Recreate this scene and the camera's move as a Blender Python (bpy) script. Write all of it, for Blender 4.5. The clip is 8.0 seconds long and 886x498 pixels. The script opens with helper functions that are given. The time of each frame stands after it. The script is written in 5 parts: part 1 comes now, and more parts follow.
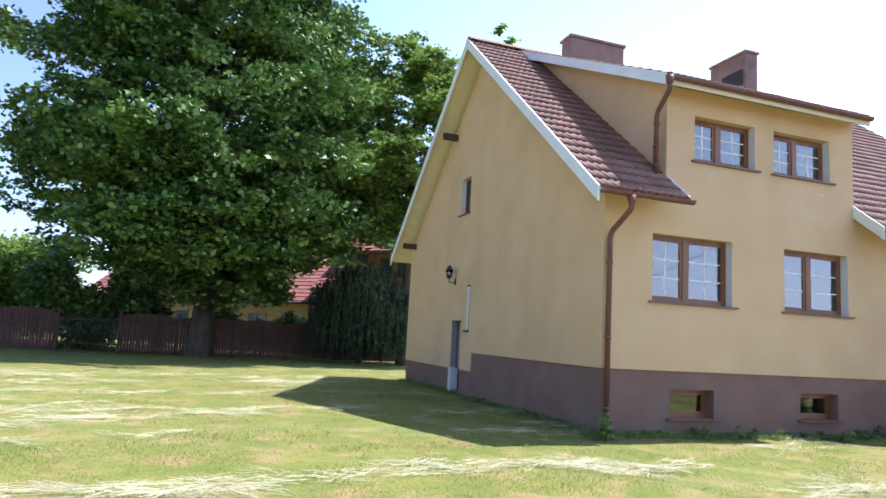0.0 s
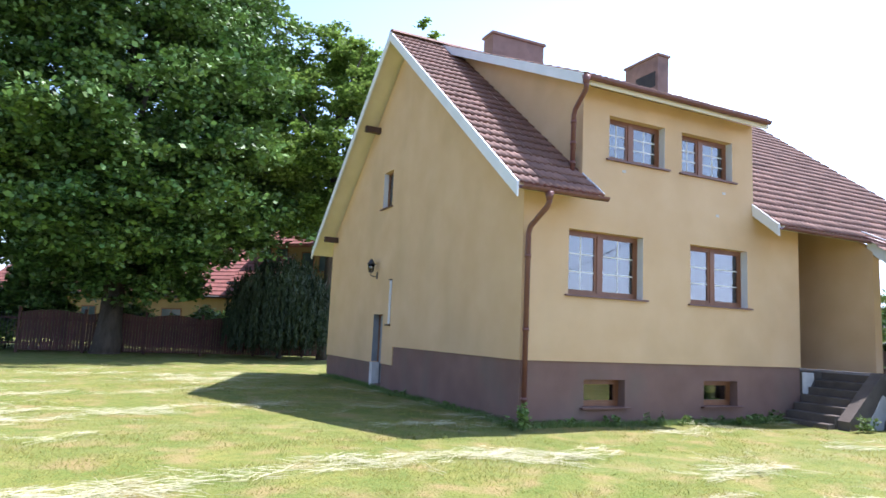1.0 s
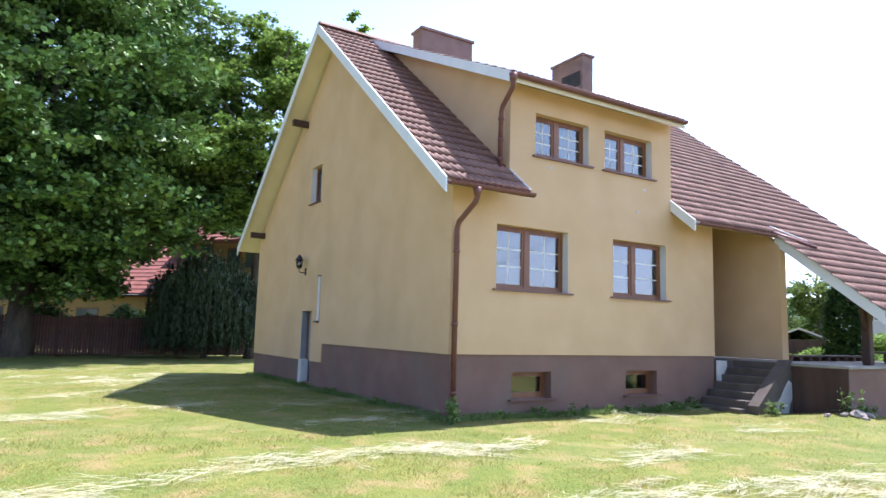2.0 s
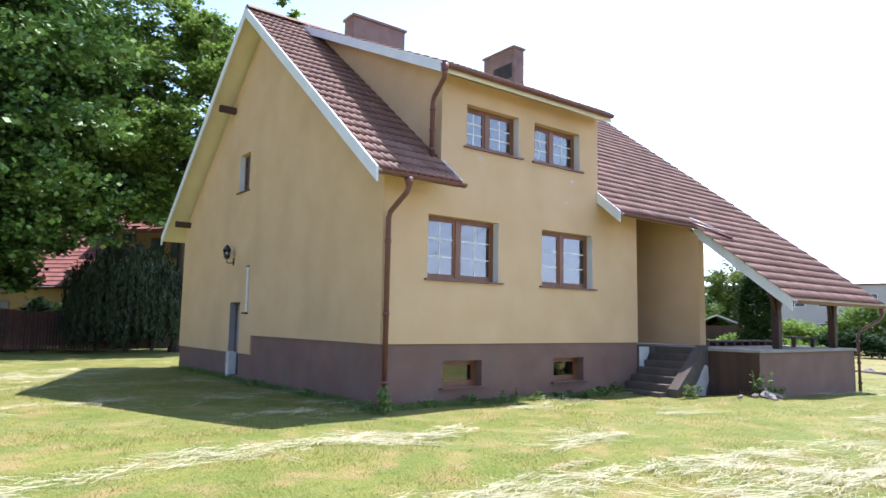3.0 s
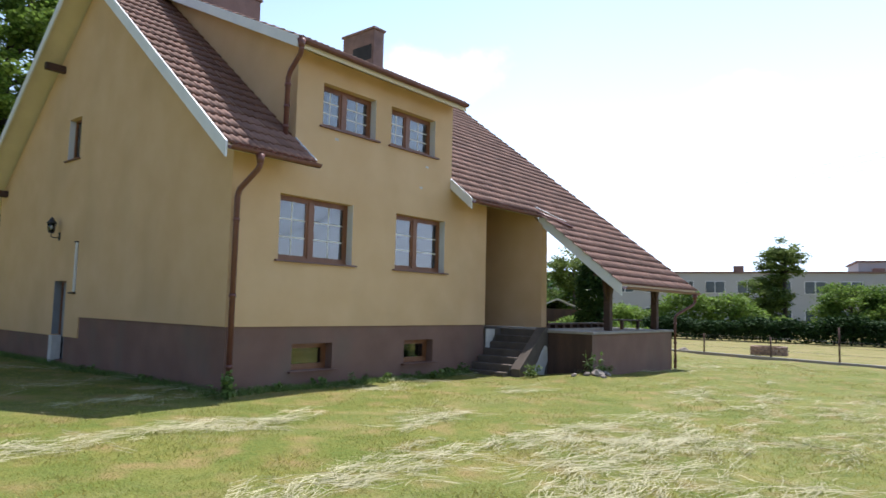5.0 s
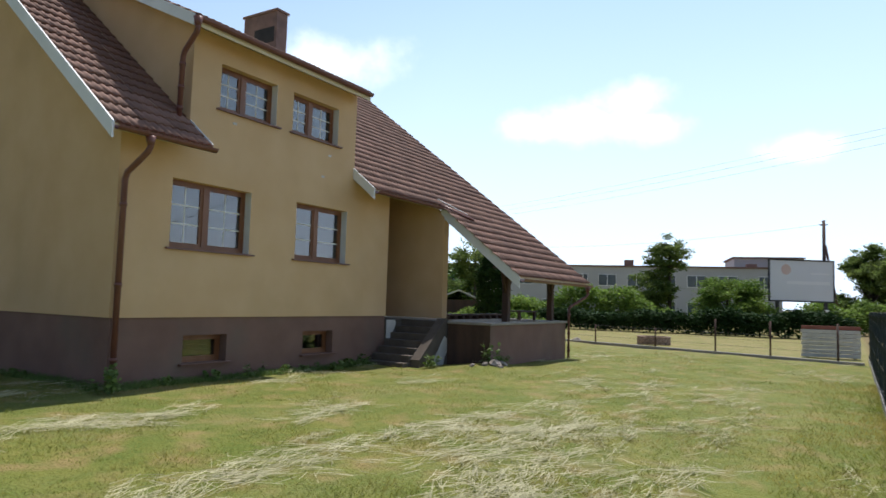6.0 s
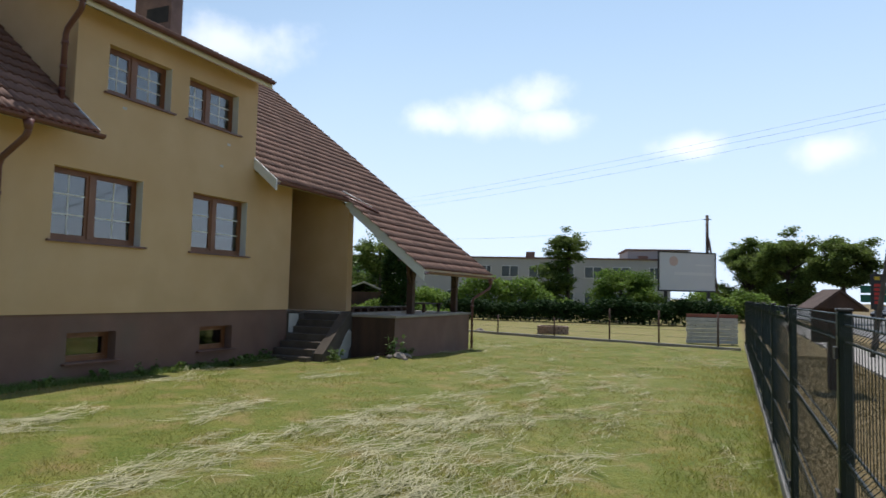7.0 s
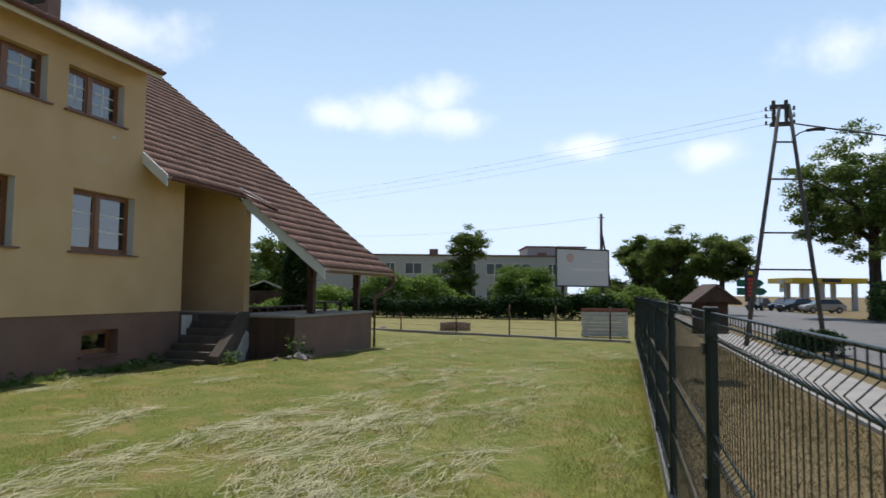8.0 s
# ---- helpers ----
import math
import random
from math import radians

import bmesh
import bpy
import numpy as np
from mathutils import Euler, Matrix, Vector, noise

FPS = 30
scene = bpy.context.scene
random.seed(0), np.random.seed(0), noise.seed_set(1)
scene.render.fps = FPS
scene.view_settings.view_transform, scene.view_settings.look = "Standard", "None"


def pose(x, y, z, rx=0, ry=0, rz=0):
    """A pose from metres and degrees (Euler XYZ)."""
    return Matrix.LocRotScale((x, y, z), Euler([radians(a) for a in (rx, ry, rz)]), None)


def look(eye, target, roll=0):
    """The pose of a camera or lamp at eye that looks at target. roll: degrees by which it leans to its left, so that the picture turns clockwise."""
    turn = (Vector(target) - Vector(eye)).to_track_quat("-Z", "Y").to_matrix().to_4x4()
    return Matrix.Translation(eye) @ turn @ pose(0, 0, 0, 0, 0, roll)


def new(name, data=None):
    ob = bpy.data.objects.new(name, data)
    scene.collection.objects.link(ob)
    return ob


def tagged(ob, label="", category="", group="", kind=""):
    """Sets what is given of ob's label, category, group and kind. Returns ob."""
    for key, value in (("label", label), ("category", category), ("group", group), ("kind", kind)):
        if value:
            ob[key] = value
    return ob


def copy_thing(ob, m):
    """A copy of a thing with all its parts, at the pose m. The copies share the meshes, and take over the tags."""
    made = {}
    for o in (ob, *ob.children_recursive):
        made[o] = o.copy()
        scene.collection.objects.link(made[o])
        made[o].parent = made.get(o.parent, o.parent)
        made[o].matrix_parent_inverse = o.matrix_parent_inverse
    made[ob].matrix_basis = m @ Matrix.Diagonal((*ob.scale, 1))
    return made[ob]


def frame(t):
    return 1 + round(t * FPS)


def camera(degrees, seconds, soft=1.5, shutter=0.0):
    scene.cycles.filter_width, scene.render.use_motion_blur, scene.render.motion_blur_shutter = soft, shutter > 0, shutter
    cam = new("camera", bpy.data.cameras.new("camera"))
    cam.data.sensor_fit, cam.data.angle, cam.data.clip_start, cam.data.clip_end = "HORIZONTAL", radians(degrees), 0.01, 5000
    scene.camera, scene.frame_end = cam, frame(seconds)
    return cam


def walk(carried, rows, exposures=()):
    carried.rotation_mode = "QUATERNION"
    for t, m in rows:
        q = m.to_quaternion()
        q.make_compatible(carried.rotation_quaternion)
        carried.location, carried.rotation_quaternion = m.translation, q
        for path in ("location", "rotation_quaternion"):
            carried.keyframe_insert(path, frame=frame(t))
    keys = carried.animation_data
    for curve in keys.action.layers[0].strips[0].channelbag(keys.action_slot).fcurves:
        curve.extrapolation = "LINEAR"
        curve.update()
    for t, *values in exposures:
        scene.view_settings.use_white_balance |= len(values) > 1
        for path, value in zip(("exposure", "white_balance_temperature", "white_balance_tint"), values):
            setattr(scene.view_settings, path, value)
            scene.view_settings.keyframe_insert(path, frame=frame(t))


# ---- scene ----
cam = camera(67.4, 8.0, soft=1.5, shutter=0.3)
PATH = [
    (0, (-6.547, -10.162, 1.659), (-5.9, -8.288, 1.917), 3.2),
    (0.5, (-6.541, -10.178, 1.667), (-5.791, -8.341, 1.919), 3.0),
    (1, (-6.515, -10.188, 1.671), (-5.654, -8.4, 1.921), 2.6),
    (1.5, (-6.498, -10.199, 1.672), (-5.544, -8.459, 1.921), 2.1),
    (3, (-6.458, -10.250, 1.666), (-5.249, -8.672, 1.885), 1.0),
    (3.5, (-6.453, -10.270, 1.668), (-5.170, -8.748, 1.871), 0.9),
    (4, (-6.451, -10.276, 1.669), (-5.093, -8.821, 1.863), 1.0),
    (4.5, (-6.445, -10.280, 1.674), (-5.009, -8.900, 1.859), 1.2),
    (6, (-6.420, -10.330, 1.702), (-4.724, -9.281, 1.855), 1.7),
    (6.5, (-6.420, -10.352, 1.717), (-4.657, -9.420, 1.861), 1.8),
    (7, (-6.422, -10.352, 1.739), (-4.593, -9.554, 1.873), 1.3),
    (7.5, (-6.415, -10.355, 1.757), (-4.534, -9.687, 1.890), 1.2),
    (8, (-6.400, -10.410, 1.768), (-4.475, -9.883, 1.898), 0.6),
]
walk(cam, [(t, look(eye, target, roll)) for t, eye, target, roll in PATH],
     exposures=[(0, 1.13, 5650, 23), (1.0, 1.25, 5650, 23), (1.7, 1.28, 5650, 23), (3.0, 1.15, 5750, 22), (4.5, 0.68, 5950, 19), (6.0, -0.03, 6300, 14), (7.0, -0.36, 6300, 13), (8.0, -0.42, 6300, 13)])

# ---- world and sun ----
SUN_DIR = Vector((0.455, 0.03, 1.0)).normalized()
world = bpy.data.worlds.new("sky_world")
scene.world = world
world.use_nodes = True
wn, wl = world.node_tree.nodes, world.node_tree.links
wn.clear()
sky = wn.new("ShaderNodeTexSky")
sky.sky_type, sky.sun_disc = "NISHITA", False
sky.sun_elevation = math.asin(SUN_DIR.z)
sky.sun_rotation = math.atan2(SUN_DIR.x, SUN_DIR.y)
sky.air_density, sky.dust_density, sky.ozone_density = 1.0, 0.7, 1.0
wcoord = wn.new("ShaderNodeTexCoord")


CLOUDS = [((0.88, 0.40, 0.256), 0.055), ((0.904, 0.331, 0.264), 0.075), ((0.920, 0.266, 0.287), 0.068), ((0.936, 0.245, 0.255), 0.06),
          ((0.976, 0.047, 0.212), 0.05), ((0.974, -0.11, 0.199), 0.065), ((0.912, -0.264, 0.313), 0.09), ((0.713, 0.616, 0.334), 0.10),
          ((0.944, -0.276, 0.184), 0.07)]


def wmath(op, a, b=None):
    m = wn.new("ShaderNodeMath")
    m.operation = op
    for k, s in enumerate((a, b)):
        if s is None:
            continue
        if isinstance(s, (int, float)):
            m.inputs[k].default_value = s
        else:
            wl.new(s, m.inputs[k])
    return m.outputs[0]


def cloud_mask():
    """Small cumulus clouds: soft spots on the sky dome, their edges broken by noise, and thin haze low down."""
    nz = wn.new("ShaderNodeTexNoise")
    nz.inputs["Scale"].default_value, nz.inputs["Detail"].default_value, nz.inputs["Roughness"].default_value = 11.0, 7.0, 0.58
    wl.new(wcoord.outputs["Generated"], nz.inputs["Vector"])
    total = None
    for d, r in CLOUDS:
        sub = wn.new("ShaderNodeVectorMath")
        sub.operation = "SUBTRACT"
        wl.new(wcoord.outputs["Generated"], sub.inputs[0])
        sub.inputs[1].default_value = d
        mul = wn.new("ShaderNodeVectorMath")
        mul.operation = "MULTIPLY"
        wl.new(sub.outputs[0], mul.inputs[0])
        mul.inputs[1].default_value = (1, 1, 2.3)
        ln = wn.new("ShaderNodeVectorMath")
        ln.operation = "LENGTH"
        wl.new(mul.outputs[0], ln.inputs[0])
        spot = wmath("SUBTRACT", 1.0, wmath("DIVIDE", ln.outputs["Value"], r))
        total = spot if total is None else wmath("MAXIMUM", total, spot)
    v = wmath("ADD", total, wmath("MULTIPLY", wmath("SUBTRACT", nz.outputs["Fac"], 0.5), 2.2))
    r = wn.new("ShaderNodeMapRange")
    r.interpolation_type = "SMOOTHSTEP"
    r.inputs[1].default_value, r.inputs[2].default_value, r.inputs[4].default_value = -0.15, 1.0, 0.62
    wl.new(v, r.inputs[0])
    return r.outputs[0]


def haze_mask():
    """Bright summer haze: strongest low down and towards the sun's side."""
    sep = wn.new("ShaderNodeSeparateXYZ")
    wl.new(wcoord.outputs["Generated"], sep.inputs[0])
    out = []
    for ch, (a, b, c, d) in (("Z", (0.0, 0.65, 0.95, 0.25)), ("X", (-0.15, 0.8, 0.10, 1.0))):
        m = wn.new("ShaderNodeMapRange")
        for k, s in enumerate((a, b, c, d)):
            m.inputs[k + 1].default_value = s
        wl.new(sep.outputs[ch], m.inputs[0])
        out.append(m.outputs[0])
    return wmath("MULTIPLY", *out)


def wmixer(fac, a, b):
    m = wn.new("ShaderNodeMix")
    m.data_type = "RGBA"
    wl.new(fac, m.inputs["Factor"])
    wl.new(a, m.inputs["A"])
    m.inputs["B"].default_value = (*b, 1)
    return m


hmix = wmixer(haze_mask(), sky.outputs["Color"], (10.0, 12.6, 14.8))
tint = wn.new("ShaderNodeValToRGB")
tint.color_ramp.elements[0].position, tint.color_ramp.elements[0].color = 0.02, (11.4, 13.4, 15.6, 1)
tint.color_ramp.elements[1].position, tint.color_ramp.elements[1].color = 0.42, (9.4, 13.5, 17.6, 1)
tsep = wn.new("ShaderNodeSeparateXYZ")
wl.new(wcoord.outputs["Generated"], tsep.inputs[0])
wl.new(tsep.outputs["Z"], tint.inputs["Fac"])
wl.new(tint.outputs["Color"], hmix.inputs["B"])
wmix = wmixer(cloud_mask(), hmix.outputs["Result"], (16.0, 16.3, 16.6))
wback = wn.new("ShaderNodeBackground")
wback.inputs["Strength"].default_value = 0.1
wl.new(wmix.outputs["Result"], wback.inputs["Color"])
wout = wn.new("ShaderNodeOutputWorld")
wl.new(wback.outputs["Background"], wout.inputs["Surface"])

sun_data = bpy.data.lights.new("sun", "SUN")
sun_data.energy, sun_data.angle, sun_data.color = 5.0, radians(0.53), (1.0, 0.94, 0.84)
sun = new("sun", sun_data)
sun.matrix_world = look(SUN_DIR * 60, (0, 0, 0))


# ---- materials ----
def mat(name, c1, c2, scale=4.0, rough=0.8, bump=0.15, fine=60.0, metal=0.0, stretch=(1, 1, 1), rnd=0.0, spec=0.5, grime=None, trans=0.0):
    """Two-scale noise between two colours with fine relief; rnd varies brightness piece by piece; grime adds large stains."""
    m = bpy.data.materials.new(name)
    m.use_nodes = True
    n, l = m.node_tree.nodes, m.node_tree.links
    b = n["Principled BSDF"]
    tc = n.new("ShaderNodeTexCoord")
    mp = n.new("ShaderNodeMapping")
    mp.inputs["Scale"].default_value = stretch
    l.new(tc.outputs["Object"], mp.inputs["Vector"])
    big, small = n.new("ShaderNodeTexNoise"), n.new("ShaderNodeTexNoise")
    for t, s, d in ((big, scale, 5), (small, fine, 3)):
        t.inputs["Scale"].default_value, t.inputs["Detail"].default_value = s, d
        l.new(mp.outputs["Vector"], t.inputs["Vector"])
    add = n.new("ShaderNodeMath")
    add.operation = "MULTIPLY_ADD"
    add.inputs[1].default_value = 0.4
    l.new(small.outputs["Fac"], add.inputs[0])
    l.new(big.outputs["Fac"], add.inputs[2])
    ramp = n.new("ShaderNodeMapRange")
    ramp.inputs[1].default_value, ramp.inputs[2].default_value = 0.45, 0.95
    l.new(add.outputs[0], ramp.inputs[0])
    mix = n.new("ShaderNodeMix")
    mix.data_type = "RGBA"
    mix.inputs["A"].default_value, mix.inputs["B"].default_value = (*c1, 1), (*c2, 1)
    l.new(ramp.outputs[0], mix.inputs["Factor"])
    col = mix.outputs["Result"]
    if grime:
        g = n.new("ShaderNodeTexNoise")
        gm = n.new("ShaderNodeMapping")
        gm.inputs["Scale"].default_value = grime[1]
        l.new(tc.outputs["Object"], gm.inputs["Vector"])
        l.new(gm.outputs["Vector"], g.inputs["Vector"])
        g.inputs["Scale"].default_value, g.inputs["Detail"].default_value = 1.0, 4
        gr = n.new("ShaderNodeMapRange")
        gr.inputs[1].default_value, gr.inputs[2].default_value = 0.5, 0.75
        gr.inputs[4].default_value = grime[2]
        l.new(g.outputs["Fac"], gr.inputs[0])
        gx = n.new("ShaderNodeMix")
        gx.data_type = "RGBA"
        gx.inputs["B"].default_value = (*grime[0], 1)
        l.new(gr.outputs[0], gx.inputs["Factor"])
        l.new(col, gx.inputs["A"])
        col = gx.outputs["Result"]
    if rnd:
        info = n.new("ShaderNodeObjectInfo")
        geo = n.new("ShaderNodeNewGeometry")
        s = n.new("ShaderNodeMath")
        l.new(info.outputs["Random"], s.inputs[0])
        l.new(geo.outputs["Random Per Island"], s.inputs[1])
        fr = n.new("ShaderNodeMath")
        fr.operation = "FRACT"
        l.new(s.outputs[0], fr.inputs[0])
        mr = n.new("ShaderNodeMapRange")
        mr.inputs[3].default_value, mr.inputs[4].default_value = 1 - rnd, 1 + rnd
        l.new(fr.outputs[0], mr.inputs[0])
        hsv = n.new("ShaderNodeHueSaturation")
        l.new(mr.outputs[0], hsv.inputs["Value"])
        l.new(col, hsv.inputs["Color"])
        col = hsv.outputs["Color"]
    l.new(col, b.inputs["Base Color"])
    b.inputs["Roughness"].default_value, b.inputs["Metallic"].default_value = rough, metal
    b.inputs["Specular IOR Level"].default_value = spec
    if bump:
        bp = n.new("ShaderNodeBump")
        bp.inputs["Strength"].default_value, bp.inputs["Distance"].default_value = bump, 0.02
        l.new(add.outputs[0], bp.inputs["Height"])
        l.new(bp.outputs["Normal"], b.inputs["Normal"])
    if trans:
        tl = n.new("ShaderNodeBsdfTranslucent")
        l.new(col, tl.inputs["Color"])
        ms = n.new("ShaderNodeMixShader")
        ms.inputs[0].default_value = trans
        l.new(b.outputs[0], ms.inputs[1])
        l.new(tl.outputs[0], ms.inputs[2])
        l.new(ms.outputs[0], n["Material Output"].inputs["Surface"])
    return m


def glass_mat():
    m = bpy.data.materials.new("window_glass")
    m.use_nodes = True
    n, l = m.node_tree.nodes, m.node_tree.links
    n.remove(n["Principled BSDF"])
    tr, gl, fr, ms = n.new("ShaderNodeBsdfTransparent"), n.new("ShaderNodeBsdfGlossy"), n.new("ShaderNodeFresnel"), n.new("ShaderNodeMixShader")
    tr.inputs["Color"].default_value = (0.80, 0.85, 0.86, 1)
    gl.inputs["Roughness"].default_value = 0.02
    fr.inputs["IOR"].default_value = 2.6
    l.new(fr.outputs[0], ms.inputs[0])
    l.new(tr.outputs[0], ms.inputs[1])
    l.new(gl.outputs[0], ms.inputs[2])
    l.new(ms.outputs[0], n["Material Output"].inputs["Surface"])
    return m


M_STUCCO = mat("yellow_stucco", (0.61, 0.40, 0.205), (0.68, 0.47, 0.26), 1.2, 0.92, 0.25, 160, grime=((0.45, 0.31, 0.165), (0.55, 0.55, 0.45), 0.38))
M_PLINTH = mat("brown_plinth_paint", (0.175, 0.098, 0.074), (0.23, 0.135, 0.104), 1.5, 0.9, 0.35, 120, grime=((0.17, 0.13, 0.10), (1.2, 1.2, 0.7), 0.6))
M_TILE = mat("clay_tile", (0.165, 0.092, 0.068), (0.265, 0.153, 0.114), 2.5, 0.78, 0.12, 70, rnd=0.2, spec=0.35)
M_WHITE = mat("white_board", (0.72, 0.74, 0.74), (0.82, 0.83, 0.82), 2.0, 0.55, 0.05, 40)
M_SOFFIT = mat("cream_soffit", (0.68, 0.60, 0.40), (0.76, 0.68, 0.48), 2.0, 0.8, 0.08, 40)
M_PIPE = mat("brown_gutter_metal", (0.135, 0.050, 0.038), (0.18, 0.073, 0.056), 4, 0.4, 0.03, 40)
M_FRAME = mat("brown_wood_frame", (0.17, 0.065, 0.025), (0.26, 0.11, 0.045), 6, 0.42, 0.06, 90, stretch=(1, 1, 0.12))
M_SILL = mat("dark_sill_metal", (0.13, 0.06, 0.045), (0.18, 0.085, 0.065), 5, 0.45, 0.03)
M_REVEAL = mat("grey_reveal_plaster", (0.62, 0.63, 0.62), (0.72, 0.72, 0.70), 3, 0.85, 0.1)
M_BAR = mat("white_glazing_bar", (0.80, 0.79, 0.72), (0.85, 0.84, 0.78), 5, 0.5, 0)
M_GLASS = glass_mat()
M_CURTAIN = mat("white_net_curtain", (0.55, 0.57, 0.60), (0.80, 0.82, 0.84), 1.2, 0.9, 0.1, 20, stretch=(9, 1, 0.4))
# Near-black fill: the shade of unlit rooms is put into the colour.
M_DARK = mat("near_black_fill", (0.03, 0.03, 0.032), (0.06, 0.055, 0.05), 2, 0.9, 0)
M_CHIM = mat("chimney_render", (0.215, 0.132, 0.105), (0.285, 0.185, 0.15), 2.5, 0.9, 0.3, 90, grime=((0.09, 0.06, 0.055), (1.5, 1.5, 1.5), 0.6))
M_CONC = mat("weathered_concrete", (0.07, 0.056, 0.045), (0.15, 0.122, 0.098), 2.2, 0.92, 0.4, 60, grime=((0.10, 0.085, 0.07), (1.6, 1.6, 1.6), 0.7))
M_SLAB = mat("terrace_concrete", (0.24, 0.22, 0.195), (0.36, 0.335, 0.30), 2.0, 0.9, 0.3, 60)
M_PLASTER = mat("bare_plaster", (0.48, 0.46, 0.42), (0.66, 0.64, 0.6), 4, 0.9, 0.3)
M_WOOD = mat("dark_stained_timber", (0.042, 0.022, 0.015), (0.095, 0.048, 0.031), 3, 0.7, 0.2, 50, stretch=(1, 1, 0.15))
M_FENCEBROWN = mat("red_brown_fence_paint", (0.045, 0.018, 0.014), (0.085, 0.034, 0.027), 1.5, 0.75, 0.15, 50, rnd=0.2)
M_GREEN = mat("dark_green_coated_steel", (0.003, 0.013, 0.010), (0.006, 0.021, 0.017), 8, 0.42, 0.02)
M_METAL = mat("dark_iron", (0.02, 0.02, 0.022), (0.04, 0.04, 0.042), 8, 0.5, 0.05)
M_BARK = mat("tree_bark", (0.035, 0.028, 0.02), (0.10, 0.08, 0.06), 5, 0.95, 0.9, 40, stretch=(1, 1, 0.25))
M_LEAF = mat("maple_leaf", (0.048, 0.115, 0.026), (0.16, 0.265, 0.06), 0.35, 0.5, 0, 9, rnd=0.55, trans=0.12, spec=0.35)
M_LEAF2 = mat("light_leaf", (0.09, 0.17, 0.028), (0.22, 0.32, 0.065), 0.4, 0.65, 0, 9, rnd=0.45, trans=0.45, spec=0.2)
M_LEAF3 = mat("roadside_leaf", (0.085, 0.14, 0.033), (0.21, 0.275, 0.07), 0.35, 0.65, 0, 9, rnd=0.45, trans=0.5, spec=0.2)
# Willow green lowered so that shade from the trees around is in the colour.
M_WILLOW = mat("shaded_willow_leaf", (0.022, 0.042, 0.020), (0.046, 0.075, 0.032), 0.5, 0.6, 0, 9, rnd=0.3, trans=0.3)
M_THUJA = mat("thuja_leaf", (0.014, 0.040, 0.012), (0.036, 0.075, 0.02), 1.0, 0.8, 0, 9, rnd=0.3, trans=0.15, spec=0.15)
# Red darkened: tree shade over the neighbour's roofs is put into the colour.
M_REDTILE = mat("shade_dark_red_tile", (0.17, 0.06, 0.044), (0.31, 0.11, 0.082), 2, 0.8, 0.1, 30, rnd=0.12)
M_FARWALL = mat("grey_render", (0.46, 0.455, 0.46), (0.55, 0.54, 0.545), 0.3, 0.9, 0.1, 10)
M_FARGLASS = mat("far_window_glass", (0.05, 0.07, 0.09), (0.10, 0.13, 0.16), 1, 0.1, 0)
M_ASPHALT = mat("road_asphalt", (0.10, 0.10, 0.10), (0.15, 0.148, 0.145), 0.8, 0.8, 0.3, 120)
M_PAVE = mat("pavement_slabs", (0.25, 0.24, 0.22), (0.34, 0.325, 0.30), 1.0, 0.85, 0.2, 60)


# ---- mesh helpers ----
def part(name, bm, material, parent=None, label=""):
    me = bpy.data.meshes.new(name)
    bm.normal_update()
    bm.to_mesh(me)
    bm.free()
    me.materials.append(material)
    ob = new(name, me)
    ob.parent = parent
    return tagged(ob, label)


def thing(name, label, category, group="", kind="", at=(0, 0, 0)):
    ob = new(name)
    ob.location = at
    return tagged(ob, label, category, group, kind)


def box(bm, x0, x1, y0, y1, z0, z1, m=None):
    v = [bm.verts.new(p) for p in ((x0, y0, z0), (x1, y0, z0), (x1, y1, z0), (x0, y1, z0), (x0, y0, z1), (x1, y0, z1), (x1, y1, z1), (x0, y1, z1))]
    if m:
        for q in v:
            q.co = m @ q.co
    for f in ((3, 2, 1, 0), (4, 5, 6, 7), (0, 1, 5, 4), (1, 2, 6, 5), (2, 3, 7, 6), (3, 0, 4, 7)):
        bm.faces.new([v[i] for i in f])
    return v


def boxes(*bs, bevel=0.0):
    bm = bmesh.new()
    for b in bs:
        box(bm, *b)
    if bevel:
        bmesh.ops.bevel(bm, geom=bm.edges[:], offset=bevel, segments=1, affect="EDGES")
    return bm


def prism(bm, outline, a, b, axis):
    """A solid whose outline lies across axis 0 (x) or 1 (y) or 2 (z), from a to b."""
    def at(p, k):
        q = list(p)
        q.insert(axis, k)
        return bm.verts.new(q)
    lo, hi = [at(p, a) for p in outline], [at(p, b) for p in outline]
    n = len(lo)
    bm.faces.new(lo[::-1])
    bm.faces.new(hi)
    for i in range(n):
        bm.faces.new((lo[i], lo[(i + 1) % n], hi[(i + 1) % n], hi[i]))
    bmesh.ops.recalc_face_normals(bm, faces=bm.faces[:])
    return bm


def tube(bm, pts, r, seg=8, r2=None):
    """A round bar along points, tapering from r to r2."""
    pts = [Vector(p) for p in pts]
    rings = []
    for i, p in enumerate(pts):
        d = (pts[min(i + 1, len(pts) - 1)] - pts[max(i - 1, 0)]).normalized()
        q = d.to_track_quat("Z", "Y")
        rr = r if r2 is None else r + (r2 - r) * i / max(1, len(pts) - 1)
        rings.append([bm.verts.new(p + q @ Vector((rr * math.cos(2 * math.pi * k / seg), rr * math.sin(2 * math.pi * k / seg), 0))) for k in range(seg)])
    for a, b in zip(rings, rings[1:]):
        for k in range(seg):
            f = bm.faces.new((a[k], a[(k + 1) % seg], b[(k + 1) % seg], b[k]))
            f.smooth = True
    bm.faces.new(rings[0][::-1])
    bm.faces.new(rings[-1])
    return bm


